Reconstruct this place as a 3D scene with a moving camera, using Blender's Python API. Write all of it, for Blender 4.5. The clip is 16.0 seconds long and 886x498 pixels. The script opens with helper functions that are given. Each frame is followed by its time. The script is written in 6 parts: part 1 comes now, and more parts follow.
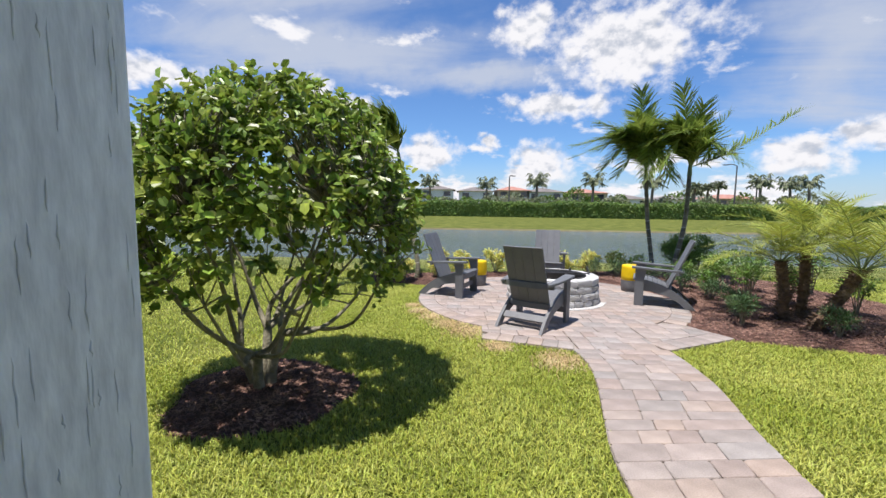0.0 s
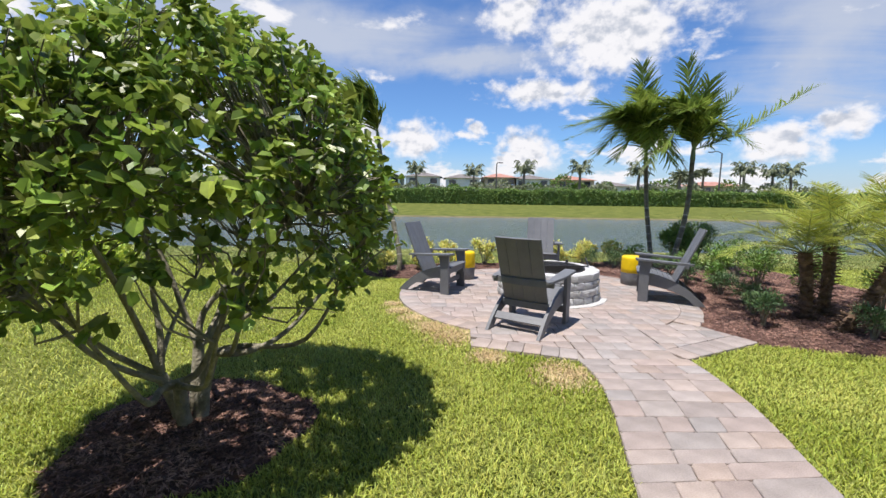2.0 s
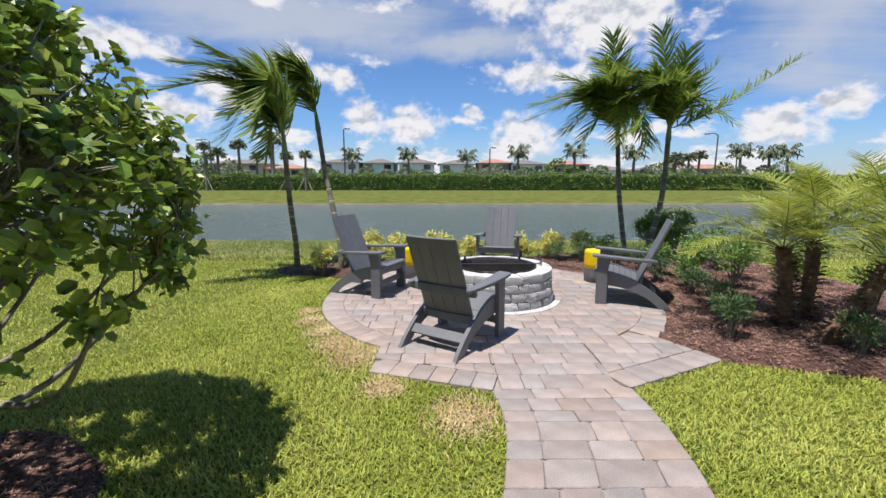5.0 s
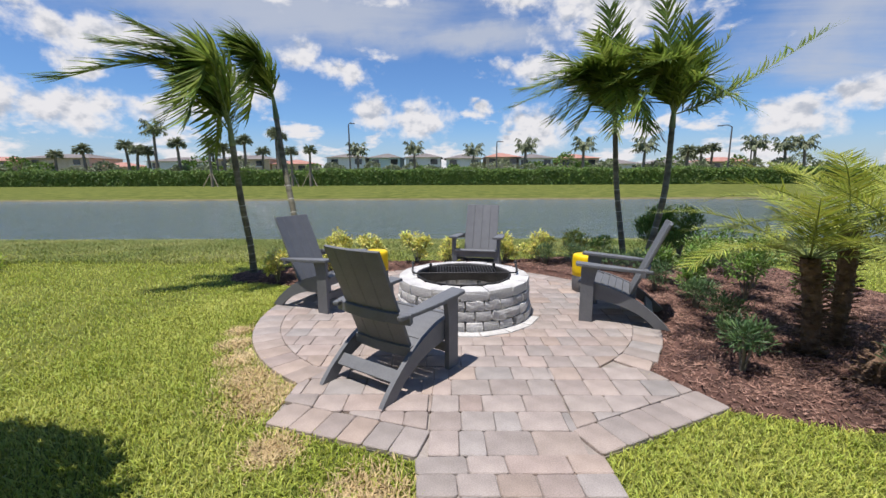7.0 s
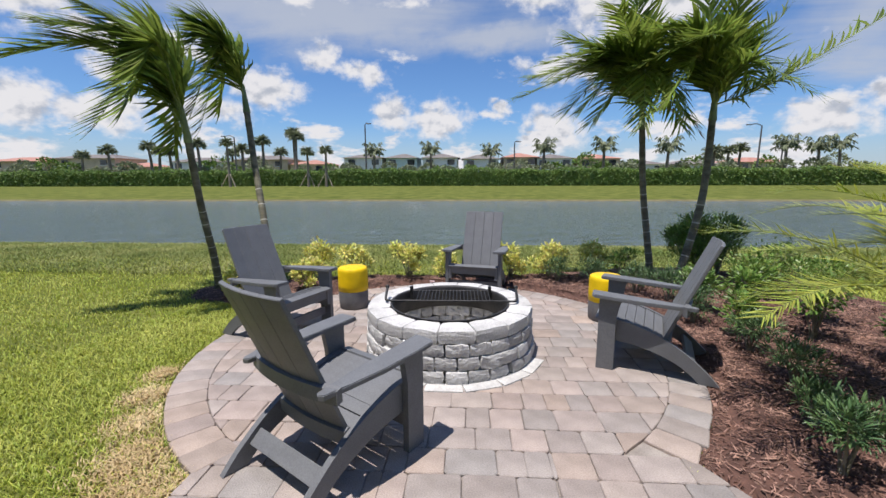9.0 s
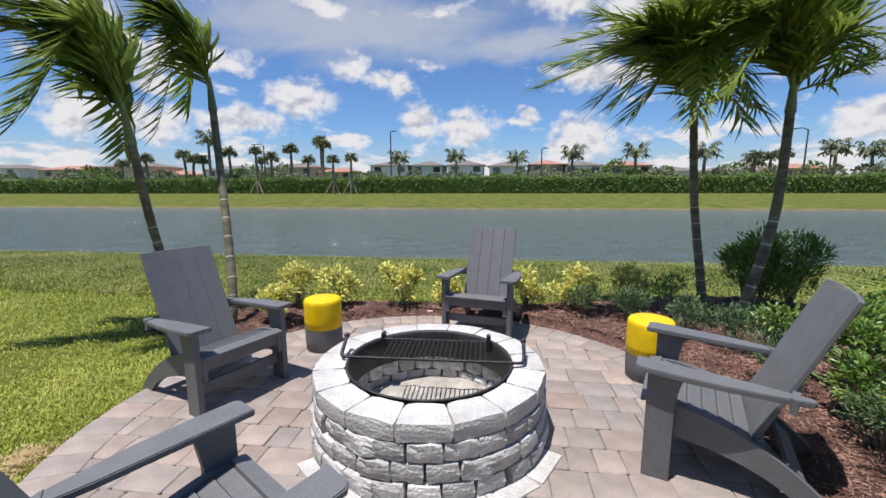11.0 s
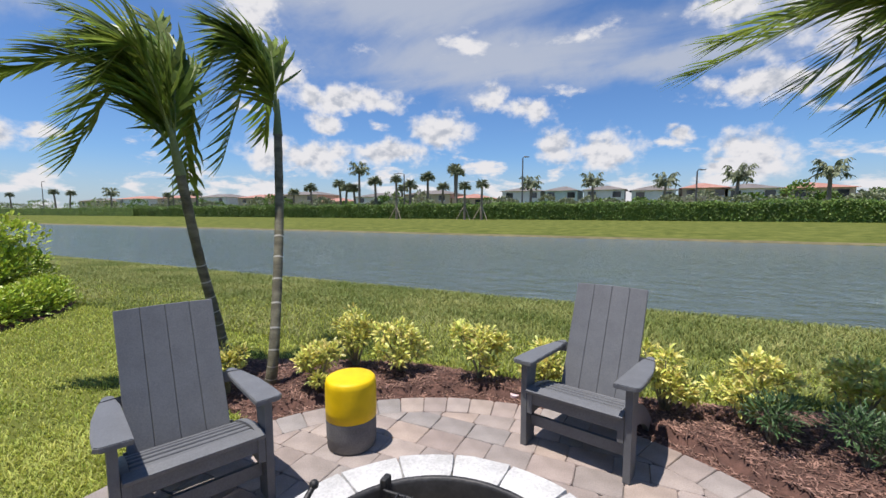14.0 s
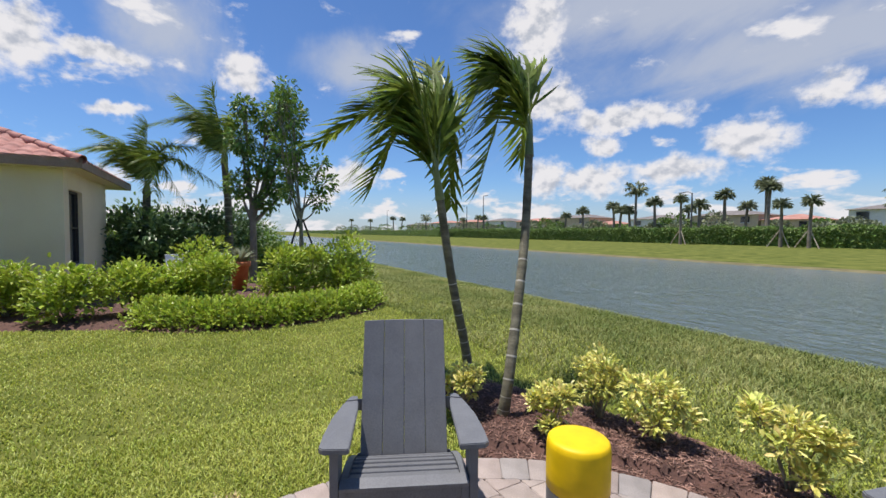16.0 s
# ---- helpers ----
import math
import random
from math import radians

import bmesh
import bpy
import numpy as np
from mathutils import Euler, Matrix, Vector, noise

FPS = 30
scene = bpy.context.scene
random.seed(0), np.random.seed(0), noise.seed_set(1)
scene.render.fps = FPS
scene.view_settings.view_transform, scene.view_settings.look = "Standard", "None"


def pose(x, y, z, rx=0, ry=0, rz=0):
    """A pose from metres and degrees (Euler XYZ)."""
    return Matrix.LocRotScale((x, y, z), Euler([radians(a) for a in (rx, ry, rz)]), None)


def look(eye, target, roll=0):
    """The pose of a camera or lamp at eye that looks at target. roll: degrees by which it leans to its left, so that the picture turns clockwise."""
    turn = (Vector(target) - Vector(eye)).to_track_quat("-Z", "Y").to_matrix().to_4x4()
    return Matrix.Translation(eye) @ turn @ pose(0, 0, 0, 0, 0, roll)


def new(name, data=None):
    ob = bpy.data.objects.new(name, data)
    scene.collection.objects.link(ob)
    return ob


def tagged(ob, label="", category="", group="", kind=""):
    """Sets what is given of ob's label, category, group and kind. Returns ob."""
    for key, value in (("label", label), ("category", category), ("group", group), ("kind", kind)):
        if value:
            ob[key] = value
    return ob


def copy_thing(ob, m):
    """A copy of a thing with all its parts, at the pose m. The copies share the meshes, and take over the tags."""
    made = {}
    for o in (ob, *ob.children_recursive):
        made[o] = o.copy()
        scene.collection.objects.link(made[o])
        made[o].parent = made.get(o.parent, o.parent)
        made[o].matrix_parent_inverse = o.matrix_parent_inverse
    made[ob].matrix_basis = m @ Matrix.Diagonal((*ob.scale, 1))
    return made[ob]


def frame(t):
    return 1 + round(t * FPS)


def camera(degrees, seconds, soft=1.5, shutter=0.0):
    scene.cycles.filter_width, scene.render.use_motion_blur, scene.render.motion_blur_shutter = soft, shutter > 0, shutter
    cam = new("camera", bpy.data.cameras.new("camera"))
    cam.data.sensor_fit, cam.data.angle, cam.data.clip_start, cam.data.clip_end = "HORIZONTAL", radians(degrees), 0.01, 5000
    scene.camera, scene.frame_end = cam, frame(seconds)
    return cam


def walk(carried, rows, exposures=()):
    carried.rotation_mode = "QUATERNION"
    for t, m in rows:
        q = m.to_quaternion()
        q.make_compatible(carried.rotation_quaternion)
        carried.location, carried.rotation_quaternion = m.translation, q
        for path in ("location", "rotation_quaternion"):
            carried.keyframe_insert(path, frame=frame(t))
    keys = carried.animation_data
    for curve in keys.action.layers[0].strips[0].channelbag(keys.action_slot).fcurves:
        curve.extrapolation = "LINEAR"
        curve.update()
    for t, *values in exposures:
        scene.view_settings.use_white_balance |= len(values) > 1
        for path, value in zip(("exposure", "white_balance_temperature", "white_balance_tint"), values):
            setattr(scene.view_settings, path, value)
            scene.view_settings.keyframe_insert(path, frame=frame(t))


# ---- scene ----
cam = camera(93.7, 16.0)
PATH = [
    (0, (-1.463, -6.339, 1.358), (-1.531, -4.35, 1.16), 0.8),
    (0.5, (-1.474, -6.16, 1.346), (-1.527, -4.172, 1.132), 0.8),
    (1, (-1.476, -5.976, 1.324), (-1.507, -3.989, 1.099), 0.9),
    (1.5, (-1.465, -5.826, 1.333), (-1.483, -3.84, 1.092), 0.9),
    (2, (-1.436, -5.659, 1.334), (-1.441, -3.675, 1.077), 0.8),
    (2.5, (-1.375, -5.488, 1.346), (-1.372, -3.507, 1.075), 0.6),
    (3, (-1.276, -5.359, 1.35), (-1.268, -3.38, 1.067), 0.5),
    (3.5, (-1.141, -5.278, 1.362), (-1.131, -3.301, 1.065), 0.3),
    (4, (-0.955, -5.183, 1.368), (-0.944, -3.206, 1.063), 0.1),
    (6.5, (-0.264, -4.394, 1.365), (-0.286, -2.423, 1.023), -0.2),
    (7, (-0.128, -4.19, 1.367), (-0.167, -2.221, 1.022), -0.3),
    (7.5, (-0.036, -3.98, 1.365), (-0.093, -2.011, 1.018), -0.3),
    (8, (0.02, -3.746, 1.366), (-0.056, -1.777, 1.019), -0.4),
    (8.5, (0.073, -3.522, 1.391), (-0.025, -1.555, 1.046), -0.2),
    (9, (0.151, -3.299, 1.387), (0.028, -1.332, 1.044), -0.2),
    (11.5, (0.428, -2.07, 1.399), (0.13, -0.114, 1.105), -0.2),
    (12, (0.493, -1.853, 1.401), (0.132, 0.094, 1.124), -0.2),
    (12.5, (0.525, -1.643, 1.418), (0.079, 0.29, 1.16), -0.2),
    (13, (0.523, -1.43, 1.415), (-0.031, 0.478, 1.178), 0.0),
    (13.5, (0.515, -1.236, 1.45), (-0.159, 0.635, 1.237), -0.0),
    (14, (0.511, -1.04, 1.475), (-0.339, 0.761, 1.288), -0.1),
    (14.5, (0.5, -0.916, 1.477), (-0.57, 0.766, 1.32), 0.0),
    (15, (0.483, -0.788, 1.482), (-0.831, 0.715, 1.353), 0.0),
    (15.5, (0.448, -0.694, 1.471), (-1.095, 0.575, 1.368), 0.2),
    (16, (0.391, -0.606, 1.473), (-1.364, 0.35, 1.393), 0.4),
]
walk(cam, [(t, look(eye, aim, lean)) for t, eye, aim, lean in PATH], ((0, 0.50, 6560, 13.5), (4, 0.44, 6560, 13.5), (7, 0.28, 6560, 13.5), (12.5, 0.25, 6560, 13.5), (16, 0.29, 6600, 13.5)))

# ---- world, sun, exposure ----
SUN_WAY = Vector((0.19, 0.17, -1.0)).normalized()
world = bpy.data.worlds.new("sky")
scene.world = world
world.use_nodes = True
wt = world.node_tree
W = wt.nodes
sky = W.new("ShaderNodeTexSky")
sky.sky_type = 'NISHITA'
sky.sun_disc = False
sky.sun_elevation = radians(75.7)
sky.sun_rotation = math.atan2(-SUN_WAY.x, -SUN_WAY.y)
sky.air_density = 1.0
sky.dust_density = 0.3
sky.ozone_density = 3.0
background = W["Background"]
background.inputs[1].default_value = 0.115


def wnode(kind, **inputs):
    n = W.new(kind)
    for k, v in inputs.items():
        n.inputs[k.replace("_", " ")].default_value = v
    return n


def wmath(op, a, b=None, clamp=False):
    n = W.new("ShaderNodeMath")
    n.operation = op
    n.use_clamp = clamp
    if op == 'SMOOTH_MAX':
        n.inputs[2].default_value = 0.25
    for i, v in enumerate((a, b)):
        if v is None:
            continue
        if isinstance(v, (int, float)):
            n.inputs[i].default_value = v
        else:
            wt.links.new(v, n.inputs[i])
    return n.outputs[0]


# clouds: heaped cumulus and thin veils, each at its bearing and height (degrees, with half width and half height)
CUMULUS = ((21.1, 19.3, 9.6, 5.2), (12.9, 13.1, 7.7, 1.9), (8.1, 22.0, 3.5, 2.7), (42.8, 7.6, 2.6, 1.7), (-19.2, 14.5, 2.6, 1.9), (-13.7, 12.9, 3.6, 1.6),
           (-25.1, 10.3, 3.9, 2.5), (-9.9, 7.7, 3.1, 2.5), (-4.0, 7.4, 3.5, 2.7), (3.9, 8.4, 1.6, 1.1), (10.9, 6.4, 3.6, 2.8), (38.0, 5.6, 4.0, 2.1), (-47.6, 7.5, 3.2, 3.2))
CUMULUS_WEST = ((-41.5, 6.9, 5.0, 2.2), (-33.0, 7.6, 6.5, 1.8), (-106.8, 17.7, 3.0, 3.6), (-101.0, 18.1, 4.4, 1.2), (-86.8, 18.8, 2.9, 3.3), (-99.5, 12.9, 3.4, 0.8),
                (-49.3, 25.0, 4.2, 5.6), (-47.0, 16.6, 3.6, 3.2), (-38.7, 14.0, 8.4, 1.9), (-40.7, 11.1, 2.0, 1.6), (-74.3, 7.3, 5.4, 2.2))
VEILS = ((-17.0, 19.0, 25.0, 4.2), (4.0, 17.0, 10.0, 2.2), (41.0, 15.0, 9.0, 6.5), (-94.8, 22.0, 6.0, 5.5), (-32.0, 26.0, 26.0, 5.5), (0.0, 34.0, 40.0, 8.0), (-72.0, 21.0, 7.0, 3.0))


def wvec(op, a, b):
    n = W.new("ShaderNodeVectorMath")
    n.operation = op
    for i, v in enumerate((a, b)):
        if isinstance(v, tuple):
            n.inputs[i].default_value = v
        elif v is not None:
            wt.links.new(v, n.inputs[i])
    return n


def wramp(value, a, b, lo=0.0, hi=1.0):
    n = W.new("ShaderNodeMapRange")
    n.interpolation_type = 'SMOOTHSTEP'
    for key, v in (("From Min", a), ("From Max", b), ("To Min", lo), ("To Max", hi)):
        n.inputs[key].default_value = v
    wt.links.new(value, n.inputs["Value"])
    return n.outputs[0]


tc = W.new("ShaderNodeTexCoord")
way = tc.outputs["Generated"]
sep = W.new("ShaderNodeSeparateXYZ")
wt.links.new(way, sep.inputs[0])
up = wmath('MAXIMUM', sep.outputs[2], 0.0)
flat = W.new("ShaderNodeCombineXYZ")
wt.links.new(wmath('MULTIPLY', wmath('ARCTAN2', sep.outputs[0], sep.outputs[1]), 57.2958), flat.inputs[0])
wt.links.new(wmath('MULTIPLY', wmath('ARCSINE', sep.outputs[2]), 57.2958), flat.inputs[1])
# the outlines are pushed about by noise, coarse and fine
push = wnode("ShaderNodeTexNoise", Scale=11.0, Detail=5.0, Roughness=0.6)
wt.links.new(way, push.inputs["Vector"])
pushed = wvec('ADD', flat.outputs[0], wvec('MULTIPLY', wvec('SUBTRACT', push.outputs["Color"], (0.5, 0.5, 0.5)).outputs[0], (6.5, 4.5, 0.0)).outputs[0]).outputs[0]


def cloud_field(clouds, where):
    """How deep a direction lies inside the nearest of some oval clouds: one in the middle, below nought outside."""
    field = None
    for az, el, half_w, half_h in clouds:
        d = wvec('MULTIPLY', wvec('SUBTRACT', where, (az, el, 0.0)).outputs[0], (1.0 / half_w, 1.0 / half_h, 0.0))
        depth = wmath('SUBTRACT', 1.0, wvec('LENGTH', d.outputs[0], None).outputs["Value"])
        field = depth if field is None else wmath('SMOOTH_MAX', field, depth)
    return field


lumps = wnode("ShaderNodeTexNoise", Scale=26.0, Detail=9.0, Roughness=0.58)
wt.links.new(wvec('MULTIPLY', way, (1.0, 1.0, 1.35)).outputs[0], lumps.inputs["Vector"])
lumps_up = wnode("ShaderNodeTexNoise", Scale=26.0, Detail=4.0, Roughness=0.5)
wt.links.new(wvec('ADD', wvec('MULTIPLY', way, (1.0, 1.0, 1.35)).outputs[0], (-0.004, -0.004, 0.018)).outputs[0], lumps_up.inputs["Vector"])
heap = cloud_field(CUMULUS + CUMULUS_WEST, pushed)
heap = wmath('ADD', heap, wmath('MULTIPLY', wmath('SUBTRACT', lumps.outputs[0], 0.45), 1.65))
# the rest of the sky: scattered puffs, thicker low down and behind
comb = W.new("ShaderNodeCombineXYZ")
spread_ = wmath('POWER', wmath('ADD', up, 0.16), 0.5)
wt.links.new(wmath('DIVIDE', sep.outputs[0], spread_), comb.inputs[0])
wt.links.new(wmath('DIVIDE', sep.outputs[1], spread_), comb.inputs[1])
wt.links.new(wmath('MULTIPLY', up, 2.4), comb.inputs[2])
puff = wnode("ShaderNodeTexNoise", Scale=5.2, Detail=10.0, Roughness=0.56, Distortion=0.1)
wt.links.new(comb.outputs[0], puff.inputs["Vector"])
behind = wramp(sep.outputs[1], 0.25, -0.45, 0.0, 0.06)
low_bank = wmath('MULTIPLY', wramp(up, 0.19, 0.05), 0.125)
scattered = wmath('MULTIPLY', wmath('SUBTRACT', wmath('ADD', puff.outputs[0], wmath('ADD', behind, low_bank)), 0.625), 6.0)
mass = wramp(wmath('MAXIMUM', heap, scattered), -0.12, 0.62)
# veils: streaked by noise drawn out along one bearing
comb2 = W.new("ShaderNodeCombineXYZ")
high = wmath('ADD', up, 0.12)
wt.links.new(wmath('DIVIDE', wmath('ADD', sep.outputs[0], wmath('MULTIPLY', sep.outputs[1], 0.5)), high), comb2.inputs[0])
wt.links.new(wmath('MULTIPLY', wmath('DIVIDE', sep.outputs[1], high), 2.0), comb2.inputs[1])
streak = wnode("ShaderNodeTexNoise", Scale=0.9, Detail=8.0, Roughness=0.6, Distortion=0.5)
wt.links.new(comb2.outputs[0], streak.inputs["Vector"])
veil = cloud_field(VEILS, pushed)
veil = wmath('ADD', wmath('MAXIMUM', veil, -0.55), wmath('MULTIPLY', wmath('SUBTRACT', streak.outputs[0], 0.5), 2.0))
haze = wramp(up, 0.13, 0.0, 0.0, 0.55)
thin = wmath('MAXIMUM', wramp(veil, -0.4, 0.8, 0.0, 0.85), haze)
# lit tops and grey undersides of the heaps
relief = wmath('ADD', wmath('MULTIPLY', wmath('SUBTRACT', lumps.outputs[0], lumps_up.outputs[0]), 1.6), wmath('MULTIPLY', wmath('MINIMUM', heap, 0.9), -0.16))
lit = wramp(relief, -0.46, 0.02)
grey = W.new("ShaderNodeMixRGB")
grey.inputs[1].default_value, grey.inputs[2].default_value = (3.3, 3.65, 4.2, 1), (5.7, 5.8, 5.95, 1)
wt.links.new(lit, grey.inputs[0])
deep = W.new("ShaderNodeMixRGB")
deep.blend_type = 'MULTIPLY'
deep.inputs[0].default_value = 1.0
deep.inputs[2].default_value = (0.50, 0.70, 0.93, 1)
wt.links.new(sky.outputs[0], deep.inputs[1])
mixa = W.new("ShaderNodeMixRGB")
mixa.inputs[2].default_value = (3.55, 3.95, 4.6, 1)
wt.links.new(thin, mixa.inputs[0])
wt.links.new(deep.outputs[0], mixa.inputs[1])
mixb = W.new("ShaderNodeMixRGB")
wt.links.new(mass, mixb.inputs[0])
wt.links.new(mixa.outputs[0], mixb.inputs[1])
wt.links.new(grey.outputs[0], mixb.inputs[2])
wt.links.new(mixb.outputs[0], background.inputs[0])

sun = new("sun", bpy.data.lights.new("sun", 'SUN'))
sun.data.energy = 4.8
sun.data.color = (1.0, 0.96, 0.9)
sun.data.angle = radians(0.5)
sun.matrix_world = look((0, 0, 30), Vector((0, 0, 30)) + SUN_WAY)


# ---- materials ----
def surface(name, dark, light, scale=6.0, rough=0.8, bump=0.15, grain=90.0, metal=0.0, vary=0.0, island=0.0,
            through_light=0.0, spec=0.5, stretch=(1, 1, 1), hue=0.0, coat=0.0, tones=()):
    """Two mottled tones at one scale, grain at a finer one, and a fine relief; alike pieces vary in tone."""
    m = bpy.data.materials.new(name)
    m.use_nodes = True
    t = m.node_tree
    N, L = t.nodes, t.links
    b = N["Principled BSDF"]
    co = N.new("ShaderNodeTexCoord")
    mp = N.new("ShaderNodeMapping")
    mp.inputs["Scale"].default_value = stretch
    L.new(co.outputs["Object"], mp.inputs[0])
    n1 = N.new("ShaderNodeTexNoise")
    n1.inputs["Scale"].default_value, n1.inputs["Detail"].default_value = scale, 5
    n2 = N.new("ShaderNodeTexNoise")
    n2.inputs["Scale"].default_value, n2.inputs["Detail"].default_value = grain, 3
    for n in (n1, n2):
        L.new(mp.outputs[0], n.inputs["Vector"])
    r = N.new("ShaderNodeValToRGB")
    r.color_ramp.elements[0].position, r.color_ramp.elements[1].position = 0.32, 0.68
    r.color_ramp.elements[0].color, r.color_ramp.elements[1].color = (*dark, 1), (*light, 1)
    L.new(n1.outputs[0], r.inputs[0])
    col = r.outputs[0]
    g = N.new("ShaderNodeHueSaturation")
    L.new(col, g.inputs["Color"])
    v = N.new("ShaderNodeMapRange")
    v.inputs["From Min"].default_value, v.inputs["From Max"].default_value = 0.3, 0.7
    v.inputs["To Min"].default_value, v.inputs["To Max"].default_value = 0.86, 1.14
    L.new(n2.outputs[0], v.inputs["Value"])
    L.new(v.outputs[0], g.inputs["Value"])
    col = g.outputs[0]
    for amount, kind, out in ((vary, "ShaderNodeObjectInfo", "Random"), (island, "ShaderNodeNewGeometry", "Random Per Island")):
        if amount:
            src = N.new(kind)
            h = N.new("ShaderNodeHueSaturation")
            q = N.new("ShaderNodeMapRange")
            q.inputs["To Min"].default_value, q.inputs["To Max"].default_value = 1 - amount, 1 + amount
            L.new(src.outputs[out], q.inputs["Value"])
            L.new(q.outputs[0], h.inputs["Value"])
            if hue:
                w = N.new("ShaderNodeTexWhiteNoise")
                w.noise_dimensions = '1D'
                L.new(src.outputs[out], w.inputs["W"])
                q2 = N.new("ShaderNodeMapRange")
                q2.inputs["To Min"].default_value, q2.inputs["To Max"].default_value = 0.5 - hue, 0.5 + hue
                L.new(w.outputs["Value"], q2.inputs["Value"])
                L.new(q2.outputs[0], h.inputs["Hue"])
            L.new(col, h.inputs["Color"])
            col = h.outputs[0]
    if tones:
        # whole pieces differ in tint
        src = N.new("ShaderNodeObjectInfo")
        w = N.new("ShaderNodeTexWhiteNoise")
        w.noise_dimensions = '1D'
        L.new(src.outputs["Random"], w.inputs["W"])
        pick = N.new("ShaderNodeValToRGB")
        pick.color_ramp.interpolation = 'LINEAR'
        while len(pick.color_ramp.elements) < len(tones):
            pick.color_ramp.elements.new(0.5)
        for k, tone in enumerate(tones):
            pick.color_ramp.elements[k].position = k / (len(tones) - 1)
            pick.color_ramp.elements[k].color = (*tone, 1)
        L.new(w.outputs["Value"], pick.inputs[0])
        tint = N.new("ShaderNodeMixRGB")
        tint.blend_type = 'MULTIPLY'
        tint.inputs[0].default_value = 1.0
        L.new(col, tint.inputs[1])
        L.new(pick.outputs[0], tint.inputs[2])
        col = tint.outputs[0]
    L.new(col, b.inputs["Base Color"])
    b.inputs["Roughness"].default_value = rough
    b.inputs["Metallic"].default_value = metal
    b.inputs["Specular IOR Level"].default_value = spec
    b.inputs["Coat Weight"].default_value = coat
    if bump:
        bp = N.new("ShaderNodeBump")
        bp.inputs["Strength"].default_value = bump
        bp.inputs["Distance"].default_value = 0.02
        L.new(n2.outputs[0], bp.inputs["Height"])
        L.new(bp.outputs[0], b.inputs["Normal"])
    if through_light:
        tr = N.new("ShaderNodeBsdfTranslucent")
        L.new(col, tr.inputs[0])
        mx = N.new("ShaderNodeMixShader")
        mx.inputs[0].default_value = through_light
        L.new(b.outputs[0], mx.inputs[1])
        L.new(tr.outputs[0], mx.inputs[2])
        L.new(mx.outputs[0], N["Material Output"].inputs[0])
    return m


lawn_soil = surface("lawn_thatch", (0.07, 0.092, 0.02), (0.16, 0.172, 0.045), 1.1, 0.95, 0.6, 55, spec=0.03)
blade_mat = surface("grass_blade", (0.32, 0.385, 0.05), (0.51, 0.54, 0.125), 0.9, 0.5, 0, 40, island=0.3, hue=0.02, through_light=0.3, spec=0.35)
rough_blade = surface("rough_grass_blade", (0.15, 0.20, 0.045), (0.35, 0.36, 0.125), 0.6, 0.6, 0, 40, island=0.3, hue=0.025, through_light=0.3, spec=0.3)
dry_blade = surface("dry_grass_blade", (0.50, 0.37, 0.19), (0.68, 0.55, 0.32), 3, 0.7, 0, 40, island=0.25, through_light=0.2, spec=0.2)
mulch_mat = surface("mulch", (0.058, 0.028, 0.021), (0.13, 0.064, 0.047), 9, 0.9, 0.8, 45)
chip_mat = surface("bark_chip", (0.12, 0.06, 0.045), (0.31, 0.185, 0.14), 5, 0.85, 0.3, 80, island=0.7)
mud_mat = surface("bank_mud", (0.10, 0.085, 0.035), (0.18, 0.155, 0.07), 1.5, 0.95, 0.2, 12)
sand_mat = surface("joint_sand", (0.24, 0.21, 0.185), (0.36, 0.32, 0.285), 8, 0.95, 0.4, 120)
paver_mat = surface("concrete_paver", (0.25, 0.222, 0.204), (0.372, 0.33, 0.304), 5, 0.85, 0.4, 130, vary=0.13, tones=((1.0, 0.94, 0.91), (0.90, 0.93, 0.95), (1.08, 0.96, 0.87), (1.0, 0.97, 0.96), (1.04, 0.94, 0.90), (0.95, 0.95, 0.95)))
block_mat = surface("split_face_block", (0.36, 0.357, 0.35), (0.64, 0.635, 0.615), 7, 0.85, 0.8, 45, vary=0.22)
cap_mat = surface("pale_cap_block", (0.44, 0.433, 0.418), (0.60, 0.593, 0.573), 6, 0.85, 0.5, 70, vary=0.07)
chair_mat = surface("grey_poly_lumber", (0.125, 0.13, 0.138), (0.148, 0.154, 0.162), 9, 0.52, 0.08, 140, stretch=(1, 1, 1), spec=0.45)
black_steel = surface("black_steel", (0.015, 0.015, 0.016), (0.035, 0.034, 0.034), 14, 0.5, 0.2, 120, metal=0.3)
ring_mat = surface("dark_fire_ring_steel", (0.03, 0.03, 0.032), (0.075, 0.073, 0.072), 6, 0.55, 0.2, 60, metal=0.4)
ash_mat = surface("pale_sand_and_ash", (0.30, 0.275, 0.245), (0.50, 0.475, 0.43), 9, 0.95, 0.6, 90)
yellow_mat = surface("yellow_glaze", (0.72, 0.47, 0.002), (0.80, 0.54, 0.005), 5, 0.5, 0.04, 7, spec=0.3)
stool_grey = surface("bare_grey_concrete", (0.13, 0.128, 0.13), (0.19, 0.187, 0.185), 9, 0.85, 0.3, 110)
bark = surface("shrub_bark", (0.155, 0.14, 0.1), (0.31, 0.285, 0.21), 14, 0.9, 0.6, 70)
glossy_leaf = surface("glossy_leaf", (0.155, 0.24, 0.034), (0.31, 0.40, 0.075), 3, 0.38, 0.05, 30, island=0.5, hue=0.025, through_light=0.36, spec=0.5)
palm_leaf = surface("palm_leaflet", (0.135, 0.205, 0.034), (0.26, 0.33, 0.062), 2.5, 0.42, 0, 30, island=0.4, hue=0.015, through_light=0.42, spec=0.35)
palm_rib = surface("palm_rib", (0.15, 0.2, 0.05), (0.24, 0.28, 0.09), 4, 0.5, 0.1, 60)
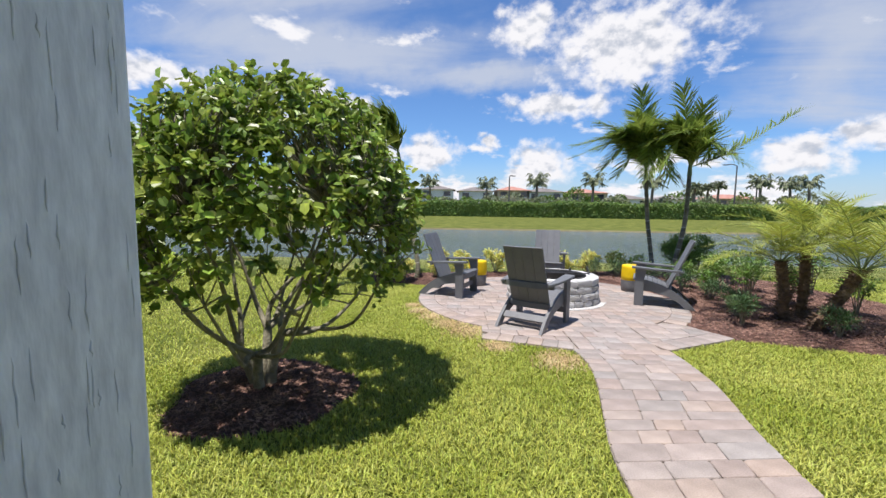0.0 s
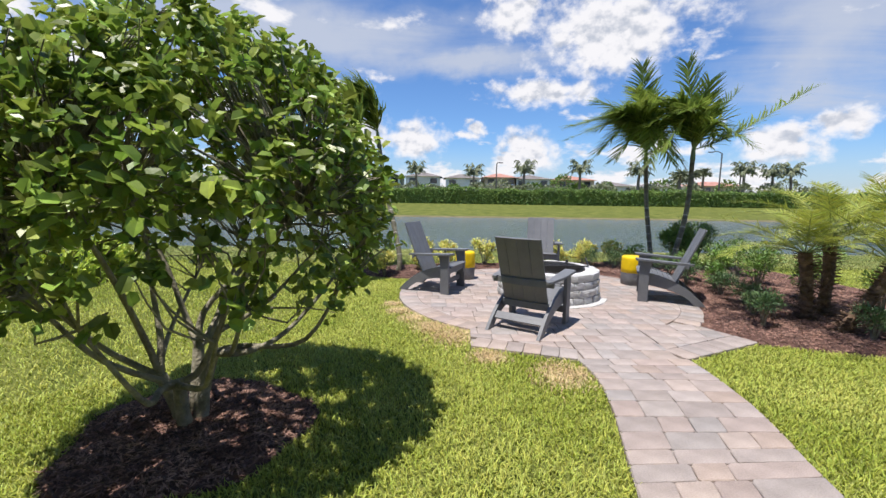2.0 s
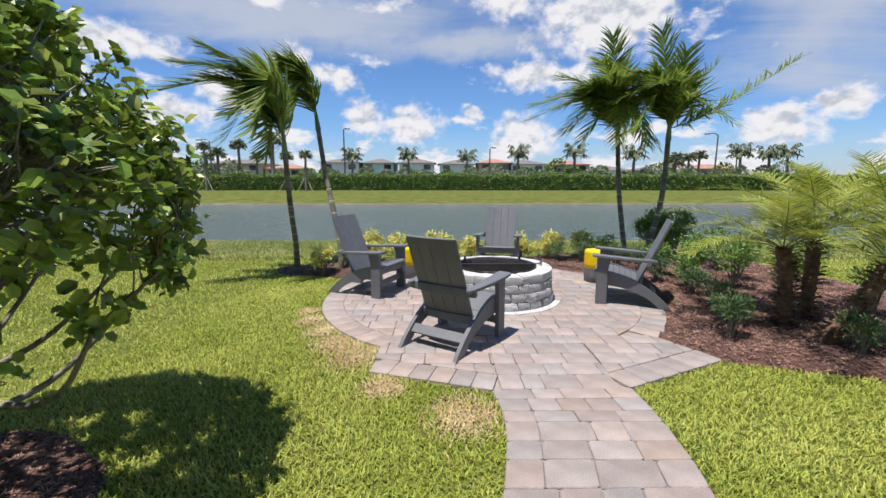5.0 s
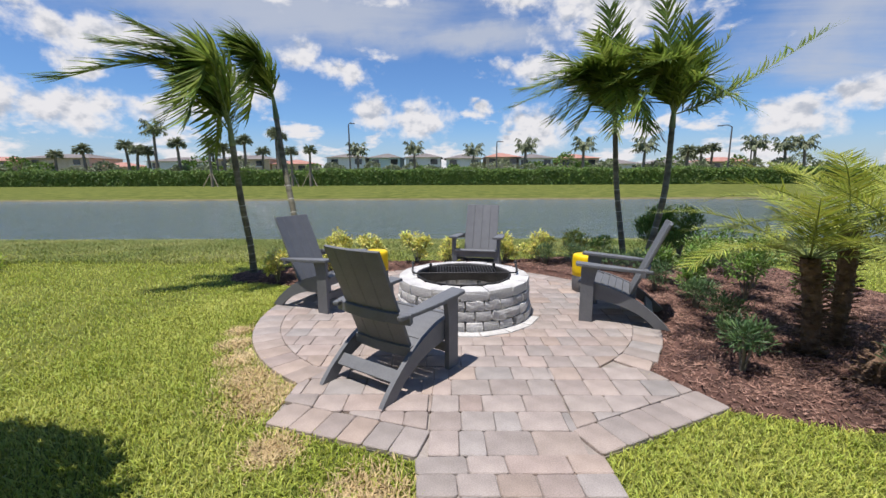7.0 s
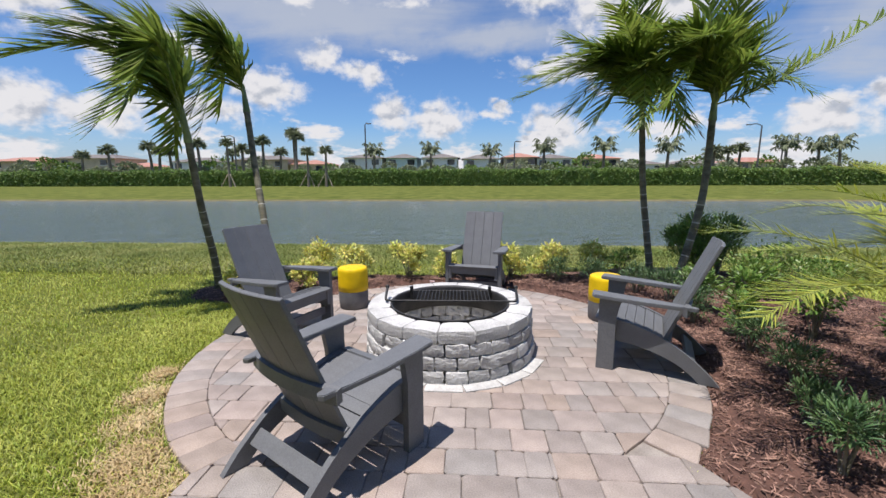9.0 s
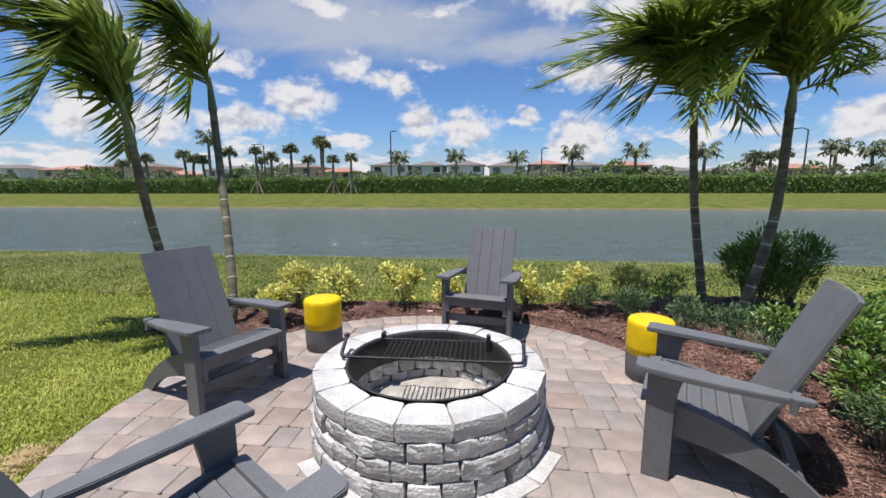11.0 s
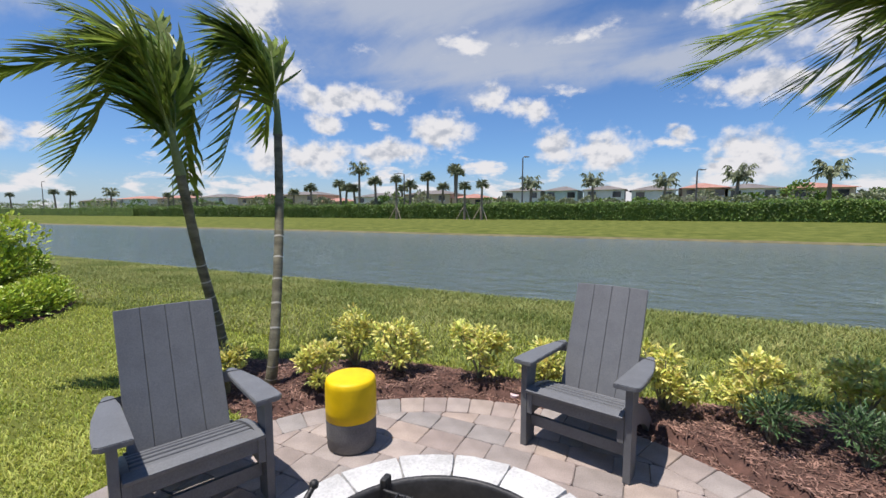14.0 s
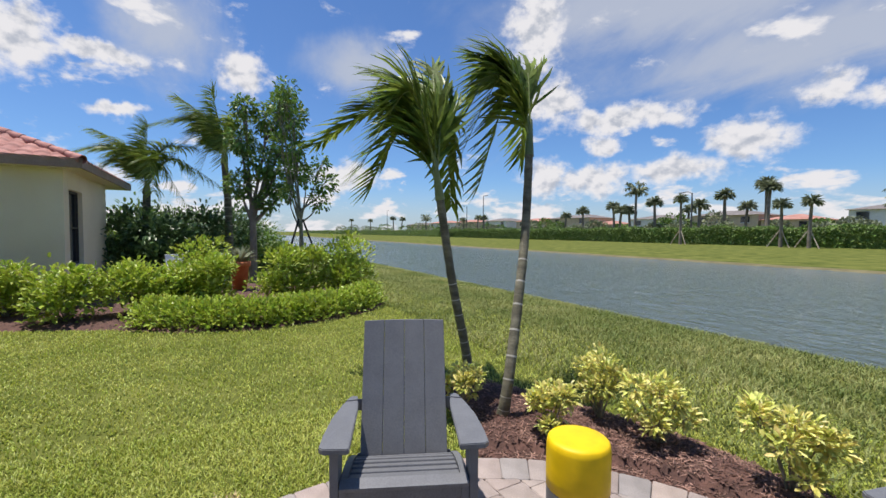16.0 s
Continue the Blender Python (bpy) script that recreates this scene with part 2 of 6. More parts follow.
palm_trunk = surface("palm_trunk", (0.085, 0.078, 0.05), (0.22, 0.205, 0.14), 6, 0.85, 0.5, 45, stretch=(1, 1, 2.5))
palm_shaft = surface("palm_crownshaft", (0.12, 0.16, 0.05), (0.2, 0.24, 0.09), 4, 0.5, 0.1, 40)
date_leaf = surface("date_leaflet", (0.235, 0.285, 0.034), (0.42, 0.45, 0.085), 2.5, 0.42, 0, 30, island=0.3, hue=0.02, through_light=0.3, spec=0.5)
date_trunk = surface("date_trunk", (0.11, 0.07, 0.045), (0.26, 0.165, 0.105), 12, 0.95, 0.8, 40)
gold_leaf = surface("variegated_leaf", (0.38, 0.42, 0.05), (0.92, 0.84, 0.30), 14, 0.42, 0.05, 40, island=0.3, hue=0.03, through_light=0.25)
mid_leaf = surface("shrub_leaf", (0.11, 0.20, 0.035), (0.20, 0.31, 0.06), 4, 0.42, 0.05, 40, island=0.35, hue=0.02, through_light=0.25)
dark_leaf = surface("dark_needle_leaf", (0.06, 0.12, 0.045), (0.13, 0.21, 0.07), 4, 0.45, 0, 40, island=0.35, hue=0.015, through_light=0.15)
lime_leaf = surface("lime_leaf", (0.29, 0.39, 0.035), (0.47, 0.56, 0.085), 4, 0.45, 0.05, 40, island=0.3, hue=0.02, through_light=0.25)
hedge_leaf = surface("hedge_leaf", (0.085, 0.155, 0.025), (0.17, 0.26, 0.05), 0.8, 0.55, 0, 20, island=0.35, hue=0.02, through_light=0.2)
far_palm_leaf = surface("far_palm_leaf", (0.15, 0.18, 0.10), (0.26, 0.29, 0.17), 1, 0.6, 0, 20, island=0.3, through_light=0.2)
far_trunk = surface("far_trunk", (0.16, 0.13, 0.10), (0.28, 0.24, 0.19), 2, 0.9, 0, 10)
column_mat = surface("painted_cedar_grain", (0.80, 0.81, 0.82), (0.86, 0.865, 0.87), 2.5, 0.55, 0.22, 34, stretch=(1, 1, 0.3))
cream_wall = surface("cream_stucco", (0.78, 0.67, 0.47), (0.85, 0.75, 0.55), 1.2, 0.9, 0.3, 90)
white_wall = surface("white_stucco", (0.72, 0.72, 0.70), (0.82, 0.81, 0.79), 0.6, 0.9, 0.1, 30)
tan_wall = surface("tan_stucco", (0.50, 0.40, 0.28), (0.62, 0.50, 0.36), 0.6, 0.9, 0.1, 30)
aqua_wall = surface("aqua_stucco", (0.50, 0.62, 0.60), (0.60, 0.71, 0.69), 0.6, 0.9, 0.1, 30)
tile_mat = surface("clay_roof_tile", (0.30, 0.11, 0.085), (0.52, 0.25, 0.20), 5, 0.75, 0.3, 60, island=0.2)
grey_roof = surface("grey_roof_tile", (0.12, 0.105, 0.1), (0.21, 0.19, 0.175), 0.9, 0.85, 0.2, 12)
red_roof = surface("red_roof_tile", (0.33, 0.15, 0.11), (0.43, 0.23, 0.18), 0.9, 0.85, 0.2, 12)
dark_trim = surface("dark_bronze_trim", (0.03, 0.026, 0.022), (0.05, 0.044, 0.038), 6, 0.5, 0.05, 60)
pane_mat = surface("dark_window_glass", (0.02, 0.024, 0.03), (0.03, 0.036, 0.042), 2, 0.08, 0, 30, spec=0.8)
steel_grey = surface("lamp_post_metal", (0.10, 0.09, 0.085), (0.16, 0.15, 0.14), 3, 0.5, 0, 30, metal=0.5)
white_plastic = surface("white_plastic", (0.74, 0.74, 0.74), (0.8, 0.8, 0.8), 3, 0.35, 0, 30)
terracotta = surface("terracotta", (0.50, 0.15, 0.05), (0.62, 0.21, 0.08), 6, 0.8, 0.2, 70)
stake_mat = surface("dark_strap", (0.012, 0.012, 0.012), (0.03, 0.028, 0.026), 6, 0.8, 0, 60)
wood_stake = surface("timber_stake", (0.34, 0.28, 0.2), (0.48, 0.4, 0.3), 4, 0.9, 0, 30)
dead_leaf = surface("dead_palm_leaf", (0.22, 0.11, 0.05), (0.38, 0.22, 0.11), 3, 0.8, 0, 30, island=0.3, through_light=0.2)
ring_pale = surface("pale_leaf_scar", (0.38, 0.36, 0.30), (0.52, 0.5, 0.43), 8, 0.85, 0.2, 60)
fascia_mat = surface("brown_fascia", (0.26, 0.17, 0.12), (0.34, 0.23, 0.17), 4, 0.6, 0.05, 50)
pink_plastic = surface("pale_pink_plastic", (0.7, 0.5, 0.5), (0.8, 0.62, 0.62), 8, 0.4, 0, 40)
paint_ceiling = surface("porch_paint", (0.62, 0.62, 0.60), (0.7, 0.7, 0.68), 2, 0.8, 0.1, 60)

# water: dark body, rippled by the wind
water_mat = bpy.data.materials.new("lake_water")
water_mat.use_nodes = True
t_ = water_mat.node_tree
wb = t_.nodes["Principled BSDF"]
wb.inputs["Base Color"].default_value = (0.105, 0.143, 0.15, 1)
wb.inputs["Roughness"].default_value = 0.08
wb.inputs["IOR"].default_value = 1.33
wc = t_.nodes.new("ShaderNodeTexCoord")
heights = []
for sc, stretch in ((0.8, (1, 2.0, 1)), (3.0, (1, 2.2, 1))):
    mp_ = t_.nodes.new("ShaderNodeMapping")
    mp_.inputs["Scale"].default_value = stretch
    mp_.inputs["Rotation"].default_value = (0, 0, radians(18))
    t_.links.new(wc.outputs["Object"], mp_.inputs[0])
    nn = t_.nodes.new("ShaderNodeTexNoise")
    nn.inputs["Scale"].default_value, nn.inputs["Detail"].default_value = sc, 4
    nn.inputs["Distortion"].default_value = 0.6
    t_.links.new(mp_.outputs[0], nn.inputs["Vector"])
    heights.append(nn)
add_ = t_.nodes.new("ShaderNodeMath")
add_.operation = 'ADD'
t_.links.new(heights[0].outputs[0], add_.inputs[0])
half_ = t_.nodes.new("ShaderNodeMath")
half_.operation = 'MULTIPLY'
half_.inputs[1].default_value = 0.4
t_.links.new(heights[1].outputs[0], half_.inputs[0])
t_.links.new(half_.outputs[0], add_.inputs[1])
wbump = t_.nodes.new("ShaderNodeBump")
wbump.inputs["Strength"].default_value = 0.9
wbump.inputs["Distance"].default_value = 0.65
t_.links.new(add_.outputs[0], wbump.inputs["Height"])
t_.links.new(wbump.outputs[0], wb.inputs["Normal"])


# ---- mesh helpers ----
def npmesh(name, V, F, material, smooth=False):
    """A mesh from an array of corners and one of faces that all have the same number of corners."""
    V, F = np.asarray(V, dtype=np.float32), np.asarray(F, dtype=np.int32)
    me = bpy.data.meshes.new(name)
    k = F.shape[1]
    me.vertices.add(len(V))
    me.vertices.foreach_set("co", V.ravel())
    me.loops.add(F.size)
    me.loops.foreach_set("vertex_index", F.ravel())
    me.polygons.add(len(F))
    me.polygons.foreach_set("loop_start", np.arange(0, F.size, k, dtype=np.int32))
    me.polygons.foreach_set("use_smooth", np.full(len(F), smooth))
    me.update(calc_edges=True)
    me.validate()
    me.materials.append(material)
    return me


def bmmesh(name, bm, material, smooth=False):
    me = bpy.data.meshes.new(name)
    bmesh.ops.recalc_face_normals(bm, faces=bm.faces)
    for f in bm.faces:
        f.smooth = smooth
    bm.to_mesh(me)
    bm.free()
    me.materials.append(material)
    return me


def part(name, mesh, parent, label="", m=None):
    ob = new(name, mesh)
    ob.parent = parent
    if m is not None:
        ob.matrix_basis = m
    if label:
        ob["label"] = label
    return ob


def thing(name, label, category, m=None, group="", kind=""):
    ob = new(name)
    ob.empty_display_size = 0.1
    if m is not None:
        ob.matrix_basis = m
    return tagged(ob, label, category, group, kind)


def block(bm, size, m, bevel=0.0):
    r = bmesh.ops.create_cube(bm, size=1, matrix=m @ Matrix.Diagonal((*size, 1)))
    if bevel:
        es = list({e for v in r["verts"] for e in v.link_edges})
        bmesh.ops.bevel(bm, geom=es, offset=bevel, segments=2, affect='EDGES', profile=0.6)


def box_mesh(name, size, material, bevel=0.004, m=Matrix()):
    bm = bmesh.new()
    block(bm, size, m, bevel)
    return bmmesh(name, bm, material)


def tube(path, radii, sides=10):
    """Corners and quads of a tube along a path."""
    P = np.asarray(path, dtype=float)
    n = len(P)
    T = np.gradient(P, axis=0)
    T /= np.linalg.norm(T, axis=1)[:, None] + 1e-9
    ref = np.array([0.31, 0.93, 0.2])
    A = np.cross(T, ref)
    A /= np.linalg.norm(A, axis=1)[:, None] + 1e-9
    B = np.cross(T, A)
    an = np.linspace(0, 2 * np.pi, sides, endpoint=False)
    R_ = np.broadcast_to(np.asarray(radii, dtype=float), (n,))
    V = P[:, None, :] + R_[:, None, None] * (np.cos(an)[None, :, None] * A[:, None, :] + np.sin(an)[None, :, None] * B[:, None, :])
    V = V.reshape(-1, 3)
    i, j = np.meshgrid(np.arange(n - 1), np.arange(sides), indexing="ij")
    a = i * sides + j
    b = i * sides + (j + 1) % sides
    F = np.stack([a, b, b + sides, a + sides], -1).reshape(-1, 4)
    return V, F


def joined(pieces):
    Vs, Fs, o = [], [], 0
    for V, F in pieces:
        Vs.append(V)
        Fs.append(np.asarray(F) + o)
        o += len(V)
    return np.vstack(Vs), np.vstack(Fs)


def bent(points, n=16):
    """A smooth line through a few points."""
    P = np.asarray(points, dtype=float)
    t = np.linspace(0, len(P) - 1, n)
    out = []
    for u in t:
        i = min(int(u), len(P) - 2)
        f = u - i
        p0, p1, p2, p3 = P[max(i - 1, 0)], P[i], P[i + 1], P[min(i + 2, len(P) - 1)]
        out.append(0.5 * (2 * p1 + (p2 - p0) * f + (2 * p0 - 5 * p1 + 4 * p2 - p3) * f ** 2 + (3 * p1 - p0 - 3 * p2 + p3) * f ** 3))
    return np.array(out)


def leaf_mesh(name, P, D, U, Ln, Wd, material, fold=0.25, curl=0.15):
    """Leaves with a midrib fold: foot P, way D, upper side U, length and width."""
    P, D, U = (np.asarray(a, dtype=float) for a in (P, D, U))
    D = D / (np.linalg.norm(D, axis=1)[:, None] + 1e-9)
    S = np.cross(D, U)
    S /= np.linalg.norm(S, axis=1)[:, None] + 1e-9
    Nn = np.cross(S, D)
    Ln, Wd = np.asarray(Ln)[:, None], np.asarray(Wd)[:, None]

    def at(a, s, h):
        return P + D * (a * Ln) + S * (s * Wd) + Nn * (h * Wd - curl * a * a * Ln)
    V = np.stack([at(0, 0, 0), at(0.2, 0.40, fold), at(0.74, 0.46, fold), at(1, 0, 0), at(0.74, -0.46, fold), at(0.2, -0.40, fold), at(0.5, 0, 0)], 1)
    n = len(P)
    tri = np.array([[6, 0, 1], [6, 1, 2], [6, 2, 3], [6, 3, 4], [6, 4, 5], [6, 5, 0]])
    F = (np.arange(n)[:, None, None] * 7 + tri[None]).reshape(-1, 3)
    return npmesh(name, V.reshape(-1, 3), F, material, smooth=False)


rng = np.random.default_rng(7)


def unit(n):
    v = rng.normal(size=(n, 3))
    return v / np.linalg.norm(v, axis=1)[:, None]


def inside(px, py, poly):
    """Which of the points lie in a polygon."""
    r = np.zeros(px.shape, dtype=bool)
    n = len(poly)
    for i in range(n):
        (x0, y0), (x1, y1) = poly[i], poly[(i + 1) % n]
        c = ((y0 > py) != (y1 > py)) & (px < (x1 - x0) * (py - y0) / (y1 - y0 + 1e-12) + x0)
        r ^= c
    return r


def clip(poly, line_a, line_b):
    """The part of a polygon to the left of the line a-b."""
    out = []
    ax, ay = line_a
    dx, dy = line_b[0] - ax, line_b[1] - ay
    for i in range(len(poly)):
        p, q = poly[i], poly[(i + 1) % len(poly)]
        sp = dx * (p[1] - ay) - dy * (p[0] - ax)
        sq = dx * (q[1] - ay) - dy * (q[0] - ax)
        if sp >= 0:
            out.append(p)
        if (sp >= 0) != (sq >= 0):
            f = sp / (sp - sq)
            out.append((p[0] + f * (q[0] - p[0]), p[1] + f * (q[1] - p[1])))
    return out


def clip_to(poly, hull):
    for i in range(len(hull)):
        poly = clip(poly, hull[i], hull[(i + 1) % len(hull)])
        if len(poly) < 3:
            return []
    return poly


def area(poly):
    return 0.5 * sum(poly[i][0] * poly[(i + 1) % len(poly)][1] - poly[(i + 1) % len(poly)][0] * poly[i][1] for i in range(len(poly)))

# ---- the plan ----
PATIO = (-0.09, 0.02)
PATIO_R = 1.95
PIT = (0.0, -0.03)
NECK_L, EAR_L, WAY_L = (-1.165, -1.637), (-1.183, -2.067), (-0.309, -2.341)
NECK_R, EAR_R, WAY_R = (1.323, -1.472), (1.543, -1.877), (0.629, -2.314)
PATH_LEFT = bent([(-0.309, -2.341), (-0.28, -2.72), (-0.35, -3.18), (-0.48, -3.7), (-0.57, -4.1), (-0.62, -4.6), (-0.75, -5.3), (-1.1, -6.1), (-1.5, -7.0)], 60)
PATH_RIGHT = bent([(0.629, -2.314), (0.64, -2.72), (0.585, -3.18), (0.47, -3.65), (0.39, -4.02), (0.32, -4.5), (0.22, -5.2), (0.0, -6.1), (-0.2, -7.0)], 60)
BED = [(-1.6, 0.7), (-1.82, 0.88), (-2.3, 1.0), (-3.15, 1.25), (-3.3, 1.65), (-2.5, 2.0), (-1.55, 2.4), (-0.8, 2.45), (0.1, 2.5), (0.9, 2.55), (1.6, 2.75), (2.6, 3.2), (3.6, 3.3),
       (4.6, 2.2), (5.0, 0.0), (4.6, -1.9), (3.6, -2.55), (2.7, -2.25), (1.56, -1.9), (1.3, -1.45), (0.0, 0.0)]
RING = (-2.85, -3.42, 0.64)
SIDE_BED = [(-6.45, -0.1), (-6.6, 0.9), (-7.1, 2.0), (-8.0, 2.6), (-10, 2.4), (-12.5, 1.2), (-12.5, -2.8), (-10.2, -3.0), (-10.2, -8), (-8.2, -8), (-8.0, -3.4), (-7.4, -2.0), (-6.75, -1.1)]
WATER_Z, SHORE_NEAR, SHORE_FAR = -0.5, 7.9, 29.2


def ground_z(x, y):
    x, y = np.asarray(x, dtype=float), np.asarray(y, dtype=float)
    z = np.full(np.broadcast(x, y).shape, -0.035)
    s = np.clip((y - 2.6) / (SHORE_NEAR - 2.6), 0, 1.6)
    z = z - (s * s * 0.25 + s * 0.75) * 0.465 * (s > 0)
    z = np.where(y > 12, -1.4, z)
    f = np.clip((y - SHORE_FAR) / 29.0, -0.4, 1)
    z = np.where(y > 20, np.where(f < 0, WATER_Z + f * 4, WATER_Z + 0.5 * np.sqrt(np.maximum(f, 0))), z)
    return np.maximum(z, -1.5)


# ---- ground, water, far bank ----
xs = np.unique(np.concatenate([np.linspace(-1500, -60, 18), np.linspace(-60, -14, 24), np.linspace(-14, 10, 97), np.linspace(10, 60, 26), np.linspace(60, 1500, 18)]))
ys = np.unique(np.concatenate([np.linspace(-400, -12, 12), np.linspace(-12, 10, 89), np.linspace(10, 27, 8), np.linspace(27, 62, 40), np.linspace(62, 2500, 24)]))
gx, gy = np.meshgrid(xs, ys, indexing="ij")
gz = ground_z(gx, gy) + np.where((np.abs(gx) < 60) & (gy < 9) & (gy > 2.6), 0.012 * np.sin(gx * 2.3 + gy) * np.cos(gy * 3.1), 0)
i_, j_ = np.meshgrid(np.arange(len(xs) - 1), np.arange(len(ys) - 1), indexing="ij")
a_ = i_ * len(ys) + j_
F_ = np.stack([a_, a_ + len(ys), a_ + len(ys) + 1, a_ + 1], -1).reshape(-1, 4)
ground = new("ground", npmesh("ground", np.stack([gx, gy, gz], -1).reshape(-1, 3), F_, lawn_soil, True))
tagged(ground, "green lawn sloping down to a lake", "lawn", kind="structure")
lake = new("water", npmesh("water", [(-1500, 6.5, WATER_Z), (1500, 6.5, WATER_Z), (1500, 31, WATER_Z), (-1500, 31, WATER_Z)], [(0, 1, 2, 3)], water_mat))
tagged(lake, "grey-blue lake water rippled by wind", "lake", kind="structure")


shore_x = np.linspace(-400, 160, 281)
shore_V = [(x, y + 0.08 * math.sin(x * 1.7) + 0.06 * math.sin(x * 0.6), z) for x in shore_x for y, z in ((29.1, -0.505), (29.5, -0.43), (29.95, -0.405))]
shore = new("trim_shore", npmesh("trim_shore", shore_V, [(k * 3 + q, k * 3 + q + 3, k * 3 + q + 4, k * 3 + q + 1) for k in range(280) for q in range(2)], mud_mat, True))
tagged(shore, "thin brown muddy edge of the far bank", "bank edge", kind="structure")


# ---- mulch ----
def mulch_bed(name, poly, mound, step, chips, label):
    P = np.array(poly)
    x0, y0 = P.min(0) - 0.1
    x1, y1 = P.max(0) + 0.1
    ax, ay = np.arange(x0, x1, step), np.arange(y0, y1, step)
    mx, my = np.meshgrid(ax, ay, indexing="ij")
    d = np.full(mx.shape, 9.0)
    for k in range(len(P)):
        p, q = P[k], P[(k + 1) % len(P)]
        e = q - p
        t = np.clip(((mx - p[0]) * e[0] + (my - p[1]) * e[1]) / (e @ e), 0, 1)
        d = np.minimum(d, np.hypot(mx - p[0] - t * e[0], my - p[1] - t * e[1]))
    ins = inside(mx, my, poly)
    lump = np.array([noise.noise((px * 3, py * 3, 0)) for px, py in zip(mx.ravel(), my.ravel())]).reshape(mx.shape)
    edge = np.clip(d / 0.3, 0, 1)
    mz = ground_z(mx, my) + np.where(ins, 0.006 + mound * edge * (2 - edge) + lump * 0.018 * edge + rng.normal(size=mx.shape) * 0.004, -0.03)
    paved = (np.hypot(mx - PATIO[0], my - PATIO[1]) < PATIO_R - 0.02) | inside(mx, my, [NECK_L, EAR_L, WAY_L, WAY_R, EAR_R, NECK_R])
    mz = np.where(paved, -0.07, np.where(np.hypot(mx - PATIO[0], my - PATIO[1]) < PATIO_R + 0.12, np.minimum(mz, -0.012), mz))
    i, j = np.meshgrid(np.arange(len(ax) - 1), np.arange(len(ay) - 1), indexing="ij")
    a = i * len(ay) + j
    F = np.stack([a, a + len(ay), a + len(ay) + 1, a + 1], -1).reshape(-1, 4)
    keep = ins.ravel()[F].any(1)
    bed = new(name, npmesh(name, np.stack([mx, my, mz], -1).reshape(-1, 3), F[keep], mulch_mat, True))
    tagged(bed, label, "mulch bed", kind="structure")
    # chips
    cx, cy = rng.uniform(x0, x1, chips * 3), rng.uniform(y0, y1, chips * 3)
    ok = inside(cx, cy, poly) & ~inside(cx, cy, [NECK_L, EAR_L, WAY_L, WAY_R, EAR_R, NECK_R]) & (np.hypot(cx - PATIO[0], cy - PATIO[1]) > PATIO_R)
    cx, cy = cx[ok][:chips], cy[ok][:chips]
    ci, cj = np.clip(((cx - x0) / step).round().astype(int), 0, len(ax) - 1), np.clip(((cy - y0) / step).round().astype(int), 0, len(ay) - 1)
    cz = mz[ci, cj] + 0.006
    n = len(cx)
    D = unit(n) * (1, 1, 0.35)
    D /= np.linalg.norm(D, axis=1)[:, None]
    S = np.cross(D, (0, 0, 1.0) + rng.normal(size=(n, 3)) * 0.3)
    S /= np.linalg.norm(S, axis=1)[:, None]
    Nn = np.cross(S, D)
    L = rng.gamma(2.4, 0.0065, n)[:, None] + 0.006
    w = rng.uniform(0.0025, 0.0065, n)[:, None]
    C = np.stack([cx, cy, cz], 1)
    V = np.stack([C - D * L, C + S * w, C + D * L, C - S * w, C + Nn * w * 0.9], 1).reshape(-1, 3)
    tri = np.array([[0, 1, 4], [1, 2, 4], [2, 3, 4], [3, 0, 4]])
    F = (np.arange(n)[:, None, None] * 5 + tri[None]).reshape(-1, 3)
    part("bark_chips", npmesh("bark_chips", V, F, chip_mat), bed)["kind"] = "stuff"
    return bed


ring_poly = [(RING[0] + (RING[2] + 0.05 * math.sin(5 * a)) * math.cos(a), RING[1] + (RING[2] + 0.05 * math.cos(3 * a)) * math.sin(a)) for a in np.linspace(0, 2 * math.pi, 36, endpoint=False)]
mulch_bed("mulch_patio", BED, 0.07, 0.06, 62000, "red-brown bark mulch bed round the patio")
mulch_bed("mulch_tree", ring_poly, 0.05, 0.04, 9000, "round ring of brown bark mulch under the shrub")
mulch_bed("mulch_side", SIDE_BED, 0.05, 0.2, 5000, "mulch bed beside the neighbouring house")

# ---- grass ----
walk_line = np.array([(-1.5, -6.4), (-1.45, -5.5), (-0.9, -5.1), (-0.2, -4.3), (0.1, -3.4), (0.5, -1.8), (0.4, -0.6)])


def off_lawn(x, y):
    r = np.hypot(x - PATIO[0], y - PATIO[1]) < PATIO_R + 0.012
    r |= inside(x, y, [NECK_L, EAR_L, WAY_L, WAY_R, EAR_R, NECK_R])
    r |= inside(x, y, [tuple(p) for p in PATH_LEFT] + [tuple(p) for p in PATH_RIGHT[::-1]])
    r |= inside(x, y, BED) | inside(x, y, ring_poly) | inside(x, y, SIDE_BED)
    return r


def grass(name, x, y, height, width, material, label):
    n = len(x)
    z = ground_z(x, y) - 0.004
    D = unit(n) * (1, 1, 0)
    D /= np.linalg.norm(D, axis=1)[:, None] + 1e-9
    lean = rng.uniform(0.2, 1.15, n)[:, None]
    h = height * rng.uniform(0.55, 1.2, n)[:, None]
    w = width * rng.uniform(0.7, 1.3, n)[:, None]
    S = np.stack([-D[:, 1], D[:, 0], np.zeros(n)], 1)
    B = np.stack([x, y, z], 1)
    up_ = np.array([0, 0, 1.0])
    M_ = B + up_ * h * 0.6 + D * h * lean * 0.35
    T_ = B + up_ * h * 0.85 + D * h * lean * 1.0
    V = np.stack([B - S * w, B + S * w, M_ + S * w * 0.8, M_ - S * w * 0.8, T_ + S * w * 0.12, T_ - S * w * 0.12], 1).reshape(-1, 3)
    q = np.array([[0, 1, 2, 3], [3, 2, 4, 5]])
    F = (np.arange(n)[:, None, None] * 6 + q[None]).reshape(-1, 4)
    ob = new(name, npmesh(name, V, F, material))
    return tagged(ob, label, "grass", kind="stuff")


